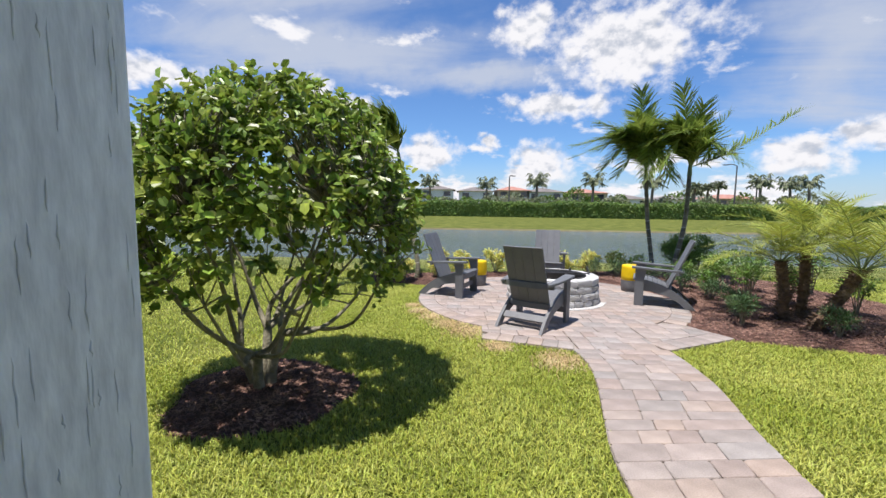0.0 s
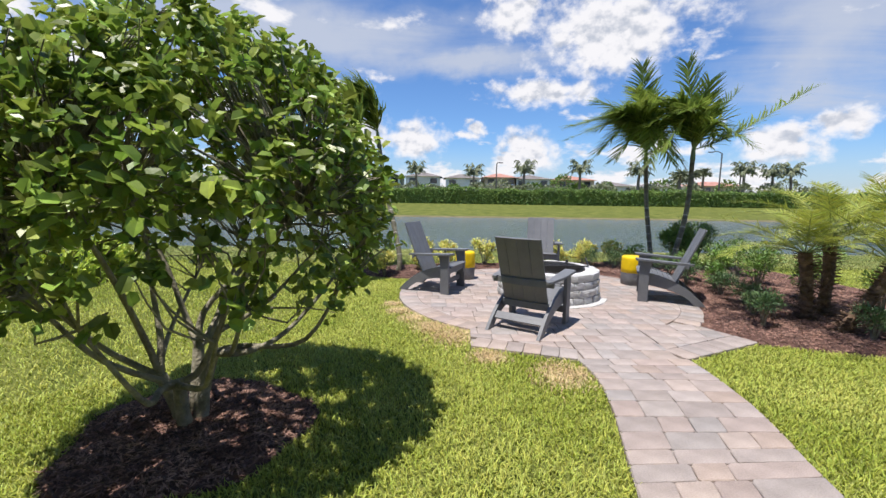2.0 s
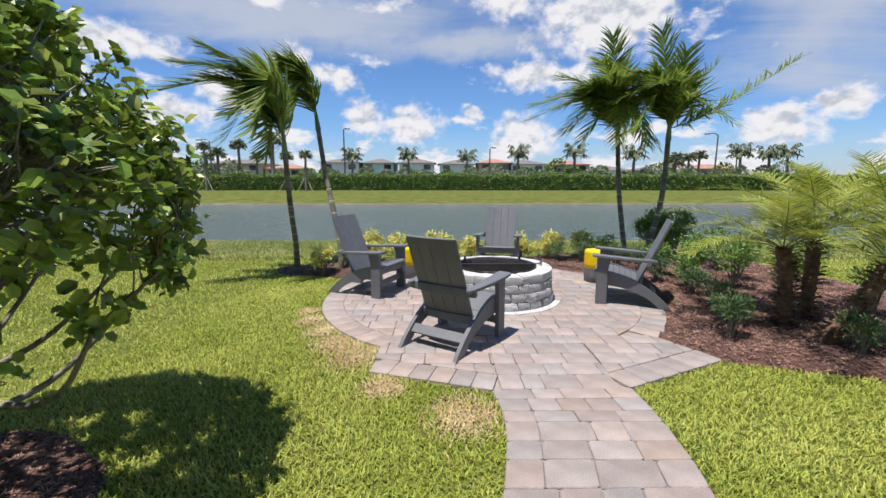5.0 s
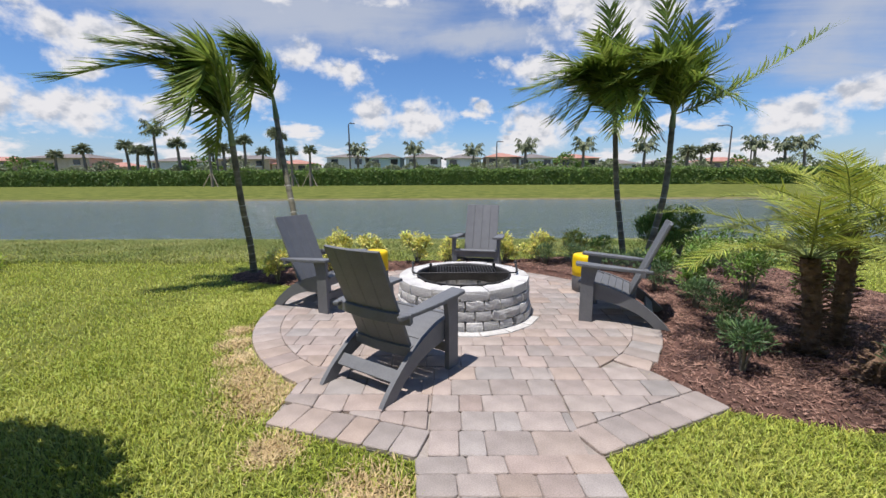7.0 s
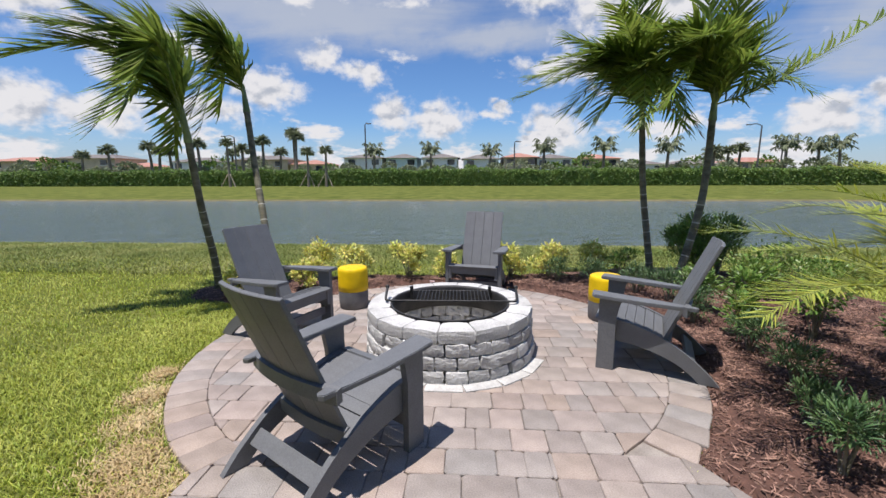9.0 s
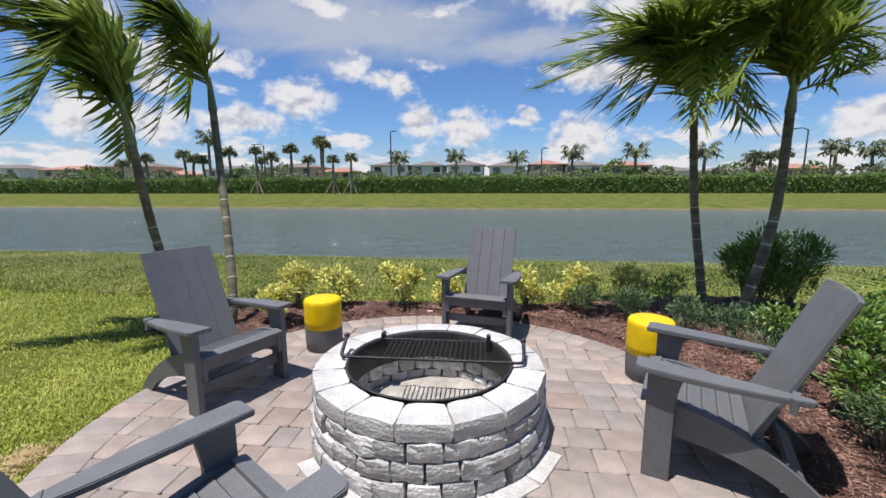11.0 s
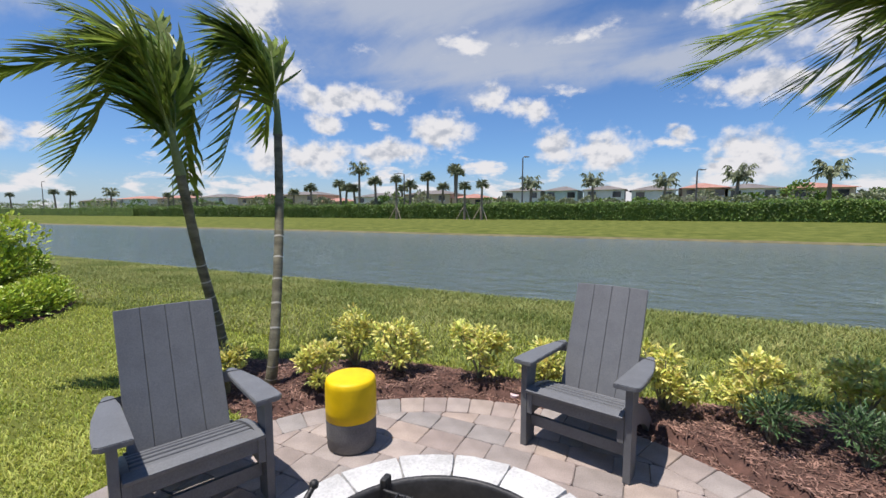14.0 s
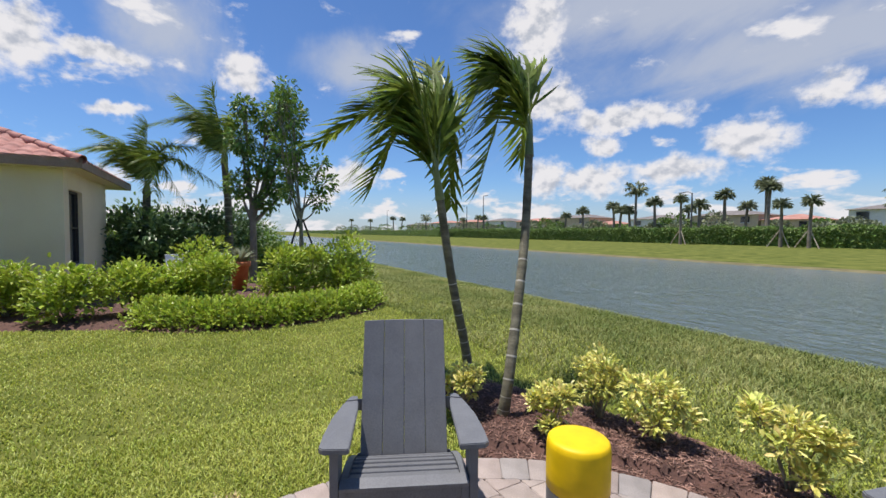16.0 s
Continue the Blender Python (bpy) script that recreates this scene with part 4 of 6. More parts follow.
# ---- palms ----
def frond_mesh(name, line, leaf_len, pairs, width, material, wind, rib_r=0.011, droop=0.45, spread=0.9, start=0.12):
    """A feather leaf: a rib along a line and strips on both of its sides, bent down and down the wind."""
    line = np.asarray(line)
    n = len(line)
    T = np.gradient(line, axis=0)
    T /= np.linalg.norm(T, axis=1)[:, None]
    rib = tube(line, np.linspace(rib_r, rib_r * 0.2, n), 5)
    V, F = [], []
    wind = np.asarray(wind, dtype=float)
    o = 0
    for side in (-1, 1):
        for u in np.linspace(start, 0.995, pairs):
            k = u * (n - 1)
            i = min(int(k), n - 2)
            f = k - i
            p, tg = line[i] * (1 - f) + line[i + 1] * f, T[i] * (1 - f) + T[i + 1] * f
            s = np.cross(tg, (0, 0, 1.0))
            s = s / np.linalg.norm(s) if np.linalg.norm(s) > 0.25 else np.array([1.0, 0.0, 0.0])
            upv = np.cross(s, tg)
            L = leaf_len * (0.45 + 0.55 * math.sin(math.pi * min(1, 0.2 + u * 0.75))) * rng.uniform(0.85, 1.1)
            d = side * s * spread + tg * (0.55 + 0.5 * u) + upv * 0.25 + rng.normal(size=3) * 0.14
            d /= np.linalg.norm(d)
            w = width * (0.7 + 0.5 * math.sin(math.pi * u)) * rng.uniform(0.8, 1.15)
            q = p.copy()
            for st in range(4):
                cr = np.cross(d, upv)
                cr /= np.linalg.norm(cr) + 1e-6
                ww = w * (0.75, 1.0, 0.7, 0.06)[st]
                V += [q - cr * ww, q + cr * ww]
                d = d + (np.array([0, 0, -droop]) + wind) * (0.30 * L / 0.45)
                d /= np.linalg.norm(d)
                q = q + d * L / 3
            for st in range(3):
                b = o + st * 2
                F.append((b, b + 1, b + 3, b + 2))
            o += 8
    Vf, Ff = joined([rib, (np.array(V), np.array(F))])
    me = npmesh(name, Vf, Ff, material)
    me.materials.append(palm_rib)
    idx = np.zeros(len(me.polygons), dtype=np.int32)
    idx[:len(rib[1])] = 1
    me.polygons.foreach_set("material_index", idx)
    return me


def feather_palm(name, label, trunk_pts, r0, r1, fronds, leaf_len, wind, group, pairs=66, width=0.0155, droop=0.34, spread=0.9):
    base = np.asarray(trunk_pts[0], dtype=float)
    t = thing(name, label, "palm tree", pose(*base), group)
    line = bent([np.asarray(p) - base for p in trunk_pts], 40)
    u = np.linspace(0, 1, 40)
    R_ = r0 + (r1 - r0) * u ** 0.7 + 0.02 * np.exp(-u * 14) + 0.0022 * (np.arange(40) % 3 == 0)
    V, F = tube(line, R_, 14)
    part("trunk", npmesh("trunk", V, F, palm_trunk, True), t, "ringed grey-green trunk")
    for k in range(8):
        i = 4 + 3 * k
        V, F = tube(line[i:i + 2] * 0.22 + line[i:i + 1] * 0.78, R_[i] * 1.03, 14)
        part("leaf_scar", npmesh("leaf_scar", V, F, ring_pale, True), t, "pale leaf scar ring")
    top = line[-1]
    way = line[-1] - line[-4]
    way /= np.linalg.norm(way)
    shaft = bent([top - way * 0.02, top + way * 0.16, top + way * 0.34], 10)
    V, F = tube(shaft, np.linspace(r1 * 1.25, r1 * 0.5, 10), 12)
    part("crownshaft", npmesh("crownshaft", V, F, palm_shaft, True), t)
    for tip, lift in fronds:
        tip = np.asarray(tip) - base
        foot = top + way * rng.uniform(0.12, 0.3)
        mid = foot * 0.55 + tip * 0.45 + (0, 0, lift)
        count_ = int(pairs * max(0.75, np.linalg.norm(tip - foot) / 1.3))
        part("frond", frond_mesh("frond", bent([foot, foot + (mid - foot) * 0.5 + (0, 0, lift * 0.35), mid, tip], 18), leaf_len, count_, width, palm_leaf, wind, droop=droop, spread=spread), t)
    return t


WIND = (-1.0, -0.22, 0.05)
BREEZE = (-0.5, -0.15, 0.05)
GROUP = "slender palms behind the patio"
feather_palm("feather_palm", "slender young palm blown by the wind in the mulch bed", [(-2.93, 1.52, 0.0), (-2.9, 1.42, 0.45), (-2.9, 1.28, 1.05), (-2.88, 1.14, 1.78)], 0.045, 0.036,
             [((-4.3, 0.35, 2.4), 0.55), ((-4.2, 1.0, 2.95), 0.45), ((-3.7, 0.8, 3.1), 0.34), ((-3.25, 1.25, 3.05), 0.22), ((-3.85, 1.6, 2.35), 0.55), ((-3.5, 0.7, 1.9), 0.6), ((-3.0, 0.45, 2.0), 0.6), ((-3.3, 1.5, 1.75), 0.6)],
             0.52, WIND, GROUP, 60, 0.019, 0.4, 0.62)
feather_palm("feather_palm", "slender young palm bowed by the wind in the mulch bed", [(-2.22, 1.36, 0.0), (-2.2, 1.4, 0.3), (-2.34, 1.6, 0.9), (-2.5, 1.8, 1.5), (-2.62, 1.93, 2.2)], 0.045, 0.036,
             [((-3.0, 1.6, 3.15), 0.3), ((-3.2, 1.85, 3.0), 0.45), ((-3.35, 1.5, 2.4), 0.65), ((-3.2, 2.3, 2.3), 0.6), ((-3.1, 1.7, 1.95), 0.62), ((-2.95, 1.35, 2.1), 0.65)],
             0.5, WIND, GROUP, 58, 0.019, 0.45, 0.5)
feather_palm("feather_palm", "slender young palm blown by the wind beside dark shrubs", [(2.64, 2.40, 0.0), (2.56, 2.40, 0.5), (2.45, 2.40, 1.2), (2.36, 2.36, 2.0)], 0.048, 0.036,
             [((2.2, 2.45, 3.75), 0.12), ((0.8, 2.3, 2.38), 0.42), ((0.98, 1.7, 2.62), 0.42), ((1.4, 2.4, 3.1), 0.30), ((1.7, 1.5, 3.1), 0.30), ((1.65, 2.0, 2.05), 0.42), ((2.05, 1.55, 1.95), 0.46), ((2.95, 2.6, 2.05), 0.45), ((1.3, 1.9, 2.15), 0.5), ((1.0, 2.7, 2.7), 0.42), ((1.2, 1.9, 2.5), 0.48), ((1.7, 2.8, 2.3), 0.5), ((2.6, 1.75, 2.05), 0.45)],
             0.5, BREEZE, GROUP, 58, 0.0148, 0.62, 0.72)
dead = thing("dead_frond", "brown dead palm frond hanging in a palm crown", "palm frond", pose(2.36, 2.34, 2.12))
part("leaflet_row", frond_mesh("leaflet_row", bent([(0, 0, 0.02), (0.16, -0.16, 0.08), (0.4, -0.34, -0.05), (0.5, -0.42, -0.25)], 12), 0.22, 24, 0.014, dead_leaf, (-0.3, 0, 0), droop=0.7), dead)
feather_palm("feather_palm", "slender young palm with one long side frond in the mulch bed", [(2.74, 1.97, 0.0), (2.8, 1.95, 0.25), (2.98, 1.97, 1.1), (3.02, 1.99, 2.05)], 0.055, 0.038,
             [((2.84, 2.1, 3.72), 0.10), ((3.14, 1.9, 3.36), 0.12), ((3.62, 1.9, 3.15), 0.15), ((4.75, 1.7, 3.2), -0.10), ((1.95, 1.6, 2.55), 0.45), ((2.0, 2.2, 3.25), 0.28), ((2.35, 1.1, 2.7), 0.42), ((3.5, 1.2, 2.2), 0.4), ((2.5, 2.7, 2.5), 0.42), ((2.2, 1.5, 2.1), 0.5), ((2.0, 1.7, 2.9), 0.42), ((3.65, 2.3, 2.5), 0.4), ((2.3, 2.4, 2.15), 0.52)],
             0.5, BREEZE, GROUP, 58, 0.0148, 0.55, 0.72)


def date_palm(base, top, n, label, reach=1.25, rise=70):
    """A short date palm: a shaggy trunk and a fountain of fine, arching leaves."""
    base, top = np.asarray(base, dtype=float), np.asarray(top, dtype=float)
    t = thing("dwarf_date_palm", label, "palm tree", pose(*base), "dwarf date palms")
    line = bent([np.zeros(3), (top - base) * 0.5 + (0.02, 0, 0), top - base], 26)
    V, F = tube(line, np.linspace(0.05, 0.056, 26) + 0.010 * (np.arange(26) % 2), 12)
    part("trunk", npmesh("trunk", V, F, date_trunk), t, "shaggy brown trunk with old leaf stubs")
    k = 220
    i = rng.integers(1, 25, k)
    a = rng.uniform(0, 2 * np.pi, k)
    D = np.stack([np.cos(a), np.sin(a), np.full(k, 0.5)], 1)
    P = line[i] + D * (0.052, 0.052, 0)
    part("stub_cover", leaf_mesh("stub_cover", P, D, np.tile((0, 0, 1.0), (k, 1)), np.full(k, 0.07), np.full(k, 0.03), date_trunk), t)["kind"] = "stuff"
    # young fronds stand up in the middle, old ones arch out and hang
    for q in range(n):
        a = 2 * math.pi * (q * 0.618) + rng.uniform(-0.25, 0.25)
        age = q / (n - 1)
        el = radians(rise - 46 * age ** 0.75)
        L = reach * (0.72 + 0.38 * math.sin(math.pi * min(1, 0.25 + 0.6 * age))) * rng.uniform(0.92, 1.08)
        h = np.array([math.cos(a), math.sin(a), 0])
        pts = [line[-1] + h * 0.03]
        bend = 0.115 + 0.03 * age
        for st in range(7):
            pts.append(pts[-1] + (h * math.cos(el) + np.array([-0.06 * st / 6, 0, math.sin(el)])) * L / 7)
            el -= bend * (0.6 + 0.16 * st)
        part("frond", frond_mesh("frond", bent(pts, 18), 0.22, 54, 0.0047, date_leaf, (-0.22, -0.04, 0), rib_r=0.0075, droop=0.38, spread=0.95, start=0.16), t)


date_palm((2.56, -1.2, 0.02), (2.46, -1.2, 0.78), 13, "dwarf date palm with bright feathery leaves in the mulch bed", 0.88, 56)
date_palm((2.9, -1.02, 0.02), (2.92, -0.98, 0.96), 13, "taller dwarf date palm with feathery leaves in the mulch bed", 1.0, 58)
date_palm((2.52, -1.64, 0.02), (2.98, -1.66, 0.74), 14, "leaning dwarf date palm with feathery leaves in the mulch bed", 1.2, 68)


# ---- shrubs ----
def shrub(name, label, x, y, w, h, n, leaf, aspect, material, group, z=0.03, upright=0.3, lobes=5, low=0.5, spread_=0.32, size_=1.0):
    t = thing(name, label, "shrub", pose(x, y, float(ground_z(x, y)) + z), group)
    st, P, D = [], [], []
    tips = []
    for k in range(lobes):
        a = 2 * math.pi * k / lobes + rng.uniform(-0.4, 0.4)
        rr = w * spread_ * rng.uniform(0.5, 1.2)
        tips.append((np.array([rr * math.cos(a), rr * math.sin(a), h * rng.uniform(low, 0.82)]), w * rng.uniform(0.22, 0.34) * size_))
    tips.append((np.array([0, 0, h * 0.75]), w * 0.3))
    for c, r in tips:
        st.append(tube(bent([(0, 0, -0.05), c * (0.35, 0.35, 0.45), c], 6), np.linspace(0.011, 0.004, 6), 5))
        k = n // len(tips)
        d = unit(k)
        q = c + d * (np.abs(rng.normal(size=k)) * 0.35 + 0.6)[:, None] * np.array([r, r, r * max(0.8, 0.55 * h / w)])
        q[:, 2] = np.maximum(q[:, 2], 0.04)
        P.append(q)
        D.append(d)
    P, D = np.vstack(P), np.vstack(D)
    V, F = joined(st)
    part("branch_work", npmesh("branch_work", V, F, bark, True), t)["kind"] = "stuff"
    L = leaf * rng.uniform(0.7, 1.25, len(P))
    part("foliage", leaf_mesh("foliage", P, D * 0.8 + (0, 0, upright) + unit(len(P)) * 0.4, D * 0.4 + (0, 0, 1.0) + unit(len(P)) * 0.3, L, L * aspect, material, curl=0.25), t)
    return t


GOLD = "low shrub with yellow and green variegated leaves in the mulch bed"
for x, y, w, h, n in ((-2.42, 1.12, 0.42, 0.44, 420), (-1.80, 1.48, 0.50, 0.40, 520), (-1.82, 2.00, 0.46, 0.58, 520), (-1.36, 2.05, 0.52, 0.50, 560), (-0.66, 2.20, 0.56, 0.52, 620), (-0.16, 2.24, 0.42, 0.42, 420),
                      (0.72, 2.24, 0.5, 0.5, 520), (1.25, 2.35, 0.6, 0.5, 600), (1.85, 2.45, 0.5, 0.5, 480)):
    shrub("variegated_shrub", GOLD, x, y, w * 0.64, h * 1.08, int(n * 1.5), 0.05, 0.46, gold_leaf, "variegated shrubs round the patio", spread_=0.46, size_=0.66, low=0.32, lobes=8, upright=0.45)
DARK = "dark green fine-leaved shrub in the mulch bed"
for x, y, w, h, n in ((1.30, 2.0, 0.4, 0.36, 700), (1.72, 1.95, 0.5, 0.36, 900), (2.1, 1.55, 0.5, 0.4, 900), (2.35, 1.25, 0.55, 0.42, 1000), (2.25, 0.55, 0.42, 0.4, 800), (1.86, -1.5, 0.42, 0.42, 900), (2.3, -0.62, 0.45, 0.36, 900),
                      (2.05, -1.1, 0.36, 0.3, 600), (2.65, -1.85, 0.35, 0.35, 700), (2.35, -0.1, 0.4, 0.36, 800)):
    shrub("fine_leaved_shrub", DARK, x, y, w * 0.72, h, int(n * 0.85), 0.046, 0.2, dark_leaf, "dark shrubs in the bed", upright=0.6)
MID = "green leafy shrub in the mulch bed"
for x, y, w, h, n in ((2.45, 0.2, 0.4, 0.42, 520), (2.7, 0.55, 0.55, 0.55, 700), (3.05, 0.2, 0.55, 0.6, 700), (3.0, 0.9, 0.65, 0.62, 800), (2.5, 0.95, 0.5, 0.5, 650), (3.4, 0.6, 0.6, 0.7, 700), (3.3, -0.3, 0.5, 0.6, 600), (3.55, 1.3, 0.7, 0.7, 700), (2.15, 2.2, 0.5, 0.45, 500),
                      (3.7, -0.9, 0.5, 0.55, 600), (3.5, -1.9, 0.45, 0.5, 500), (4.1, -1.5, 0.5, 0.6, 500), (4.2, 0.4, 0.7, 0.7, 600)):
    shrub("leafy_shrub", MID, x, y, w * 0.66, h * 1.05, int(n * 0.9), 0.046, 0.42, mid_leaf, "leafy shrubs in the bed", upright=0.5)
for x, y, w, h in ((3.2, 2.4, 0.6, 1.0), (3.62, 2.6, 0.6, 0.95), (3.3, 2.85, 0.6, 0.85)):
    shrub("upright_shrub", "tall dense dark green shrub behind the palms", x, y, w, h, 2300, 0.06, 0.25, mid_leaf, "tall shrubs behind the palms", upright=0.9, lobes=10, low=0.3, size_=0.75)


# ---- the side garden and the house next door ----
lid = new("plastic_disc", npmesh("plastic_disc", *[[(0.035 * math.cos(k * math.pi / 8), 0.035 * math.sin(k * math.pi / 8), z) for z in (-0.02, 0.012) for k in range(16)], [(k, (k + 1) % 16, 16 + (k + 1) % 16, 16 + k) for k in range(16)] + [(16 + k, 16 + k + 1, 31 - k - 1, 31 - k) for k in range(7)]], pink_plastic))
lid.matrix_basis = pose(-0.33, 2.07, 0.012, 6, 4, 0)
tagged(lid, "small round pale pink plastic disc lying in the mulch", "plastic disc")


def low_hedge():
    t = thing("low_hedge", "low clipped lime-green hedge edging a mulch bed", "hedge", pose(0, 0, 0))
    line = bent([(-7.55, -1.55, 0), (-7.0, -0.75, 0), (-6.85, 0.1, 0), (-7.0, 0.95, 0), (-7.45, 1.75, 0), (-8.1, 2.2, 0)], 40)
    br = [tube(bent([line[q] + (0, 0, -0.05), line[q] + (0.05, 0.03, 0.15), line[q] + rng.normal(size=3) * 0.1 + (0, 0, 0.3)], 5), np.linspace(0.012, 0.004, 5), 5) for q in range(0, 40)]
    V, F = joined(br)
    part("branch_work", npmesh("branch_work", V, F, bark, True), t)["kind"] = "stuff"
    n = 9000
    k = rng.integers(0, 40, n)
    d = unit(n)
    d[:, 2] = np.abs(d[:, 2])
    P = line[k] + rng.normal(size=(n, 3)) * (0.07, 0.07, 0) + d * np.array([0.32, 0.32, 0.42]) * (0.75 + 0.3 * rng.uniform(size=n))[:, None]
    L = rng.uniform(0.05, 0.085, n)
    part("foliage", leaf_mesh("foliage", P, d + unit(n) * 0.6 + (0, 0, 0.3), d + (0, 0, 0.8), L, L * 0.55, lime_leaf), t)


low_hedge()
for x, y, w, h in ((-8.3, -2.75, 0.9, 1.05), (-9.1, -3.7, 0.9, 1.05), (-8.5, -1.85, 0.95, 1.05), (-8.4, -1.25, 0.8, 0.75), (-8.3, -0.7, 0.7, 0.85), (-8.3, 0.5, 0.8, 1.05), (-8.6, 1.0, 0.9, 1.0), (-8.7, 1.75, 0.95, 1.15), (-9.3, 2.2, 1.0, 1.3), (-9.6, -0.9, 1.0, 1.2), (-9.2, -4.6, 0.9, 1.0)):
    shrub("cocoplum_shrub", "bright green leafy upright shrub in the side bed", x, y, w, h * (1.2 if y > -1.5 else 0.9), 1500, 0.085, 0.6, lime_leaf if rng.uniform() < 0.85 else mid_leaf, "shrubs of the side bed", upright=0.6, lobes=12, low=0.22, size_=1.05)
for x, y, w, h in ((-14.5, -2.6, 2.0, 1.9), (-15.5, -1.2, 2.2, 1.8), (-14.0, -1.9, 1.6, 1.5), (-17.5, -0.2, 2.4, 1.9), (-19.0, 1.2, 2.4, 1.7), (-16.5, -3.0, 2.2, 2.2), (-21, -1.5, 3, 2.6), (-24, 0.5, 3, 2.6), (-28, -3, 4, 3.2)):
    shrub("garden_shrub", "large dark green shrub in the garden beyond the hedge", x, y, w, h * (1.15 if x > -18 else 0.8), 2600, 0.15, 0.5, mid_leaf if rng.uniform() < 0.5 else dark_leaf, "far garden shrubs", lobes=11, low=0.25)


def leafy_tree(name, label, x, y, trunk, crown, n, leaf, material, r0=0.06):
    """A tree with a forked trunk; crown: a list of clumps (x, y, z, radius) from its foot."""
    t = thing(name, label, "tree", pose(x, y, float(ground_z(x, y))))
    tl = bent([(0, 0, -0.05), (0.03, 0.02, trunk * 0.5), (0, 0, trunk)], 12)
    pieces = [tube(tl, np.linspace(r0, r0 * 0.7, 12), 9)]
    for cx, cy, cz, r in crown:
        e = np.array([cx, cy, cz])
        s = tl[rng.integers(8, 12)]
        pieces.append(tube(bent([s, s * 0.4 + e * 0.6 + (0, 0, -0.1), e], 8), np.linspace(r0 * 0.5, r0 * 0.12, 8), 6))
        for q in range(4):
            f = e + unit(1)[0] * r * 0.7
            pieces.append(tube(np.array([e * 0.7 + s * 0.3, (e + f) / 2, f]), [r0 * 0.2, r0 * 0.12, r0 * 0.05], 4))
    V, F = joined(pieces)
    part("trunk", npmesh("trunk", V, F, far_trunk if r0 > 0.09 else bark, True), t)
    P, D = [], []
    tot = sum(c[3] ** 2 for c in crown)
    for cx, cy, cz, r in crown:
        k = int(n * r * r / tot)
        d = unit(k)
        P.append(np.array([cx, cy, cz]) + d * (r * (0.45 + 0.6 * rng.uniform(size=k)))[:, None])
        D.append(d)
    P, D = np.vstack(P), np.vstack(D)
    L = leaf * rng.uniform(0.7, 1.25, len(P))
    part("crown", leaf_mesh("crown", P, D + unit(len(P)) * 0.7 + (0, 0, -0.2), D + (0, 0, 0.8), L, L * 0.6, material), t)
    return t


leafy_tree("young_tree", "thin young tree with open crown tied to dark stakes", -9.52, 1.08, 2.0,
           [(0.1, -0.3, 2.35, 0.2), (0.1, 0.4, 2.2, 0.26), (0.15, 0.55, 2.6, 0.28), (0.0, 0.15, 2.75, 0.24), (0.0, -0.3, 2.9, 0.22), (0.1, 0.45, 3.05, 0.22), (0.0, -0.1, 3.35, 0.24), (0.0, -0.45, 3.5, 0.2), (0.0, -0.15, 3.95, 0.26), (0.1, -0.45, 4.25, 0.3), (0.0, -0.3, 4.65, 0.26)], 1150, 0.095, mid_leaf, 0.05)
leafy_tree("shade_tree", "leafy garden tree with a pale forked trunk", -13.5, 0.35, 2.3,
           [(0, -0.35, 2.9, 0.42), (0, 0.75, 3.0, 0.5), (0.2, 0.2, 3.6, 0.5), (0, -0.3, 4.2, 0.42), (0.2, 1.0, 4.1, 0.5), (0, 0.5, 4.9, 0.5), (0.1, -0.2, 5.2, 0.35), (0.3, 1.2, 5.1, 0.4), (0.1, 0.9, 5.6, 0.36), (0.0, 1.4, 3.4, 0.35), (0.2, 0.4, 2.4, 0.36)], 4600, 0.12, mid_leaf, 0.12)
strap = thing("tree_strap", "dark webbing straps bracing a young tree", "tree strap", pose(-9.52, 1.08, 0))
for dx, dy in ((0.7, -0.75), (0.3, 0.75), (-0.8, 0.1)):
    rod("strap", [(dx * 0.06, dy * 0.06, 1.75), (dx * 0.5, dy * 0.5, 0.8), (dx, dy, 0.0)], 0.022, strap, stake_mat, 6)
feather_palm("garden_palm", "tall garden palm with drooping grey-green fronds", [(-15.0, -2.55, 0), (-15, -2.5, 1.2), (-15, -2.45, 2.6)], 0.13, 0.10,
             [((-14.6, -4.6, 3.4), 0.8), ((-14.8, -3.6, 4.3), 0.5), ((-15, -2.4, 4.7), 0.3), ((-15, -1.2, 4.1), 0.7), ((-14.8, -0.6, 3.0), 0.8), ((-14.6, -4.2, 2.3), 0.9), ((-14.2, -2.2, 2.6), 0.9), ((-14.9, -1.5, 2.4), 0.8), ((-16, -3, 4), 0.6)],
             0.8, (-0.2, -0.5, 0), "garden palms", 62, 0.016, 0.6)
feather_palm("garden_palm", "tall wind-blown garden palm with grey-green fronds", [(-15.2, -0.25, 0), (-15.2, -0.25, 2.0), (-15.2, -0.35, 3.7)], 0.14, 0.10,
             [((-15, -2.4, 4.6), 0.8), ((-15, -1.6, 5.6), 0.5), ((-15, -0.7, 6.0), 0.3), ((-15.1, 0.6, 5.3), 0.6), ((-15, 1.0, 4.2), 0.8), ((-14.6, -1.9, 3.5), 0.9), ((-14.4, -0.4, 3.6), 0.9), ((-15, -1.2, 2.9), 0.8), ((-16, 0.4, 4.2), 0.6)],
             0.85, (-0.2, -0.6, 0), "garden palms", 62, 0.016, 0.6)


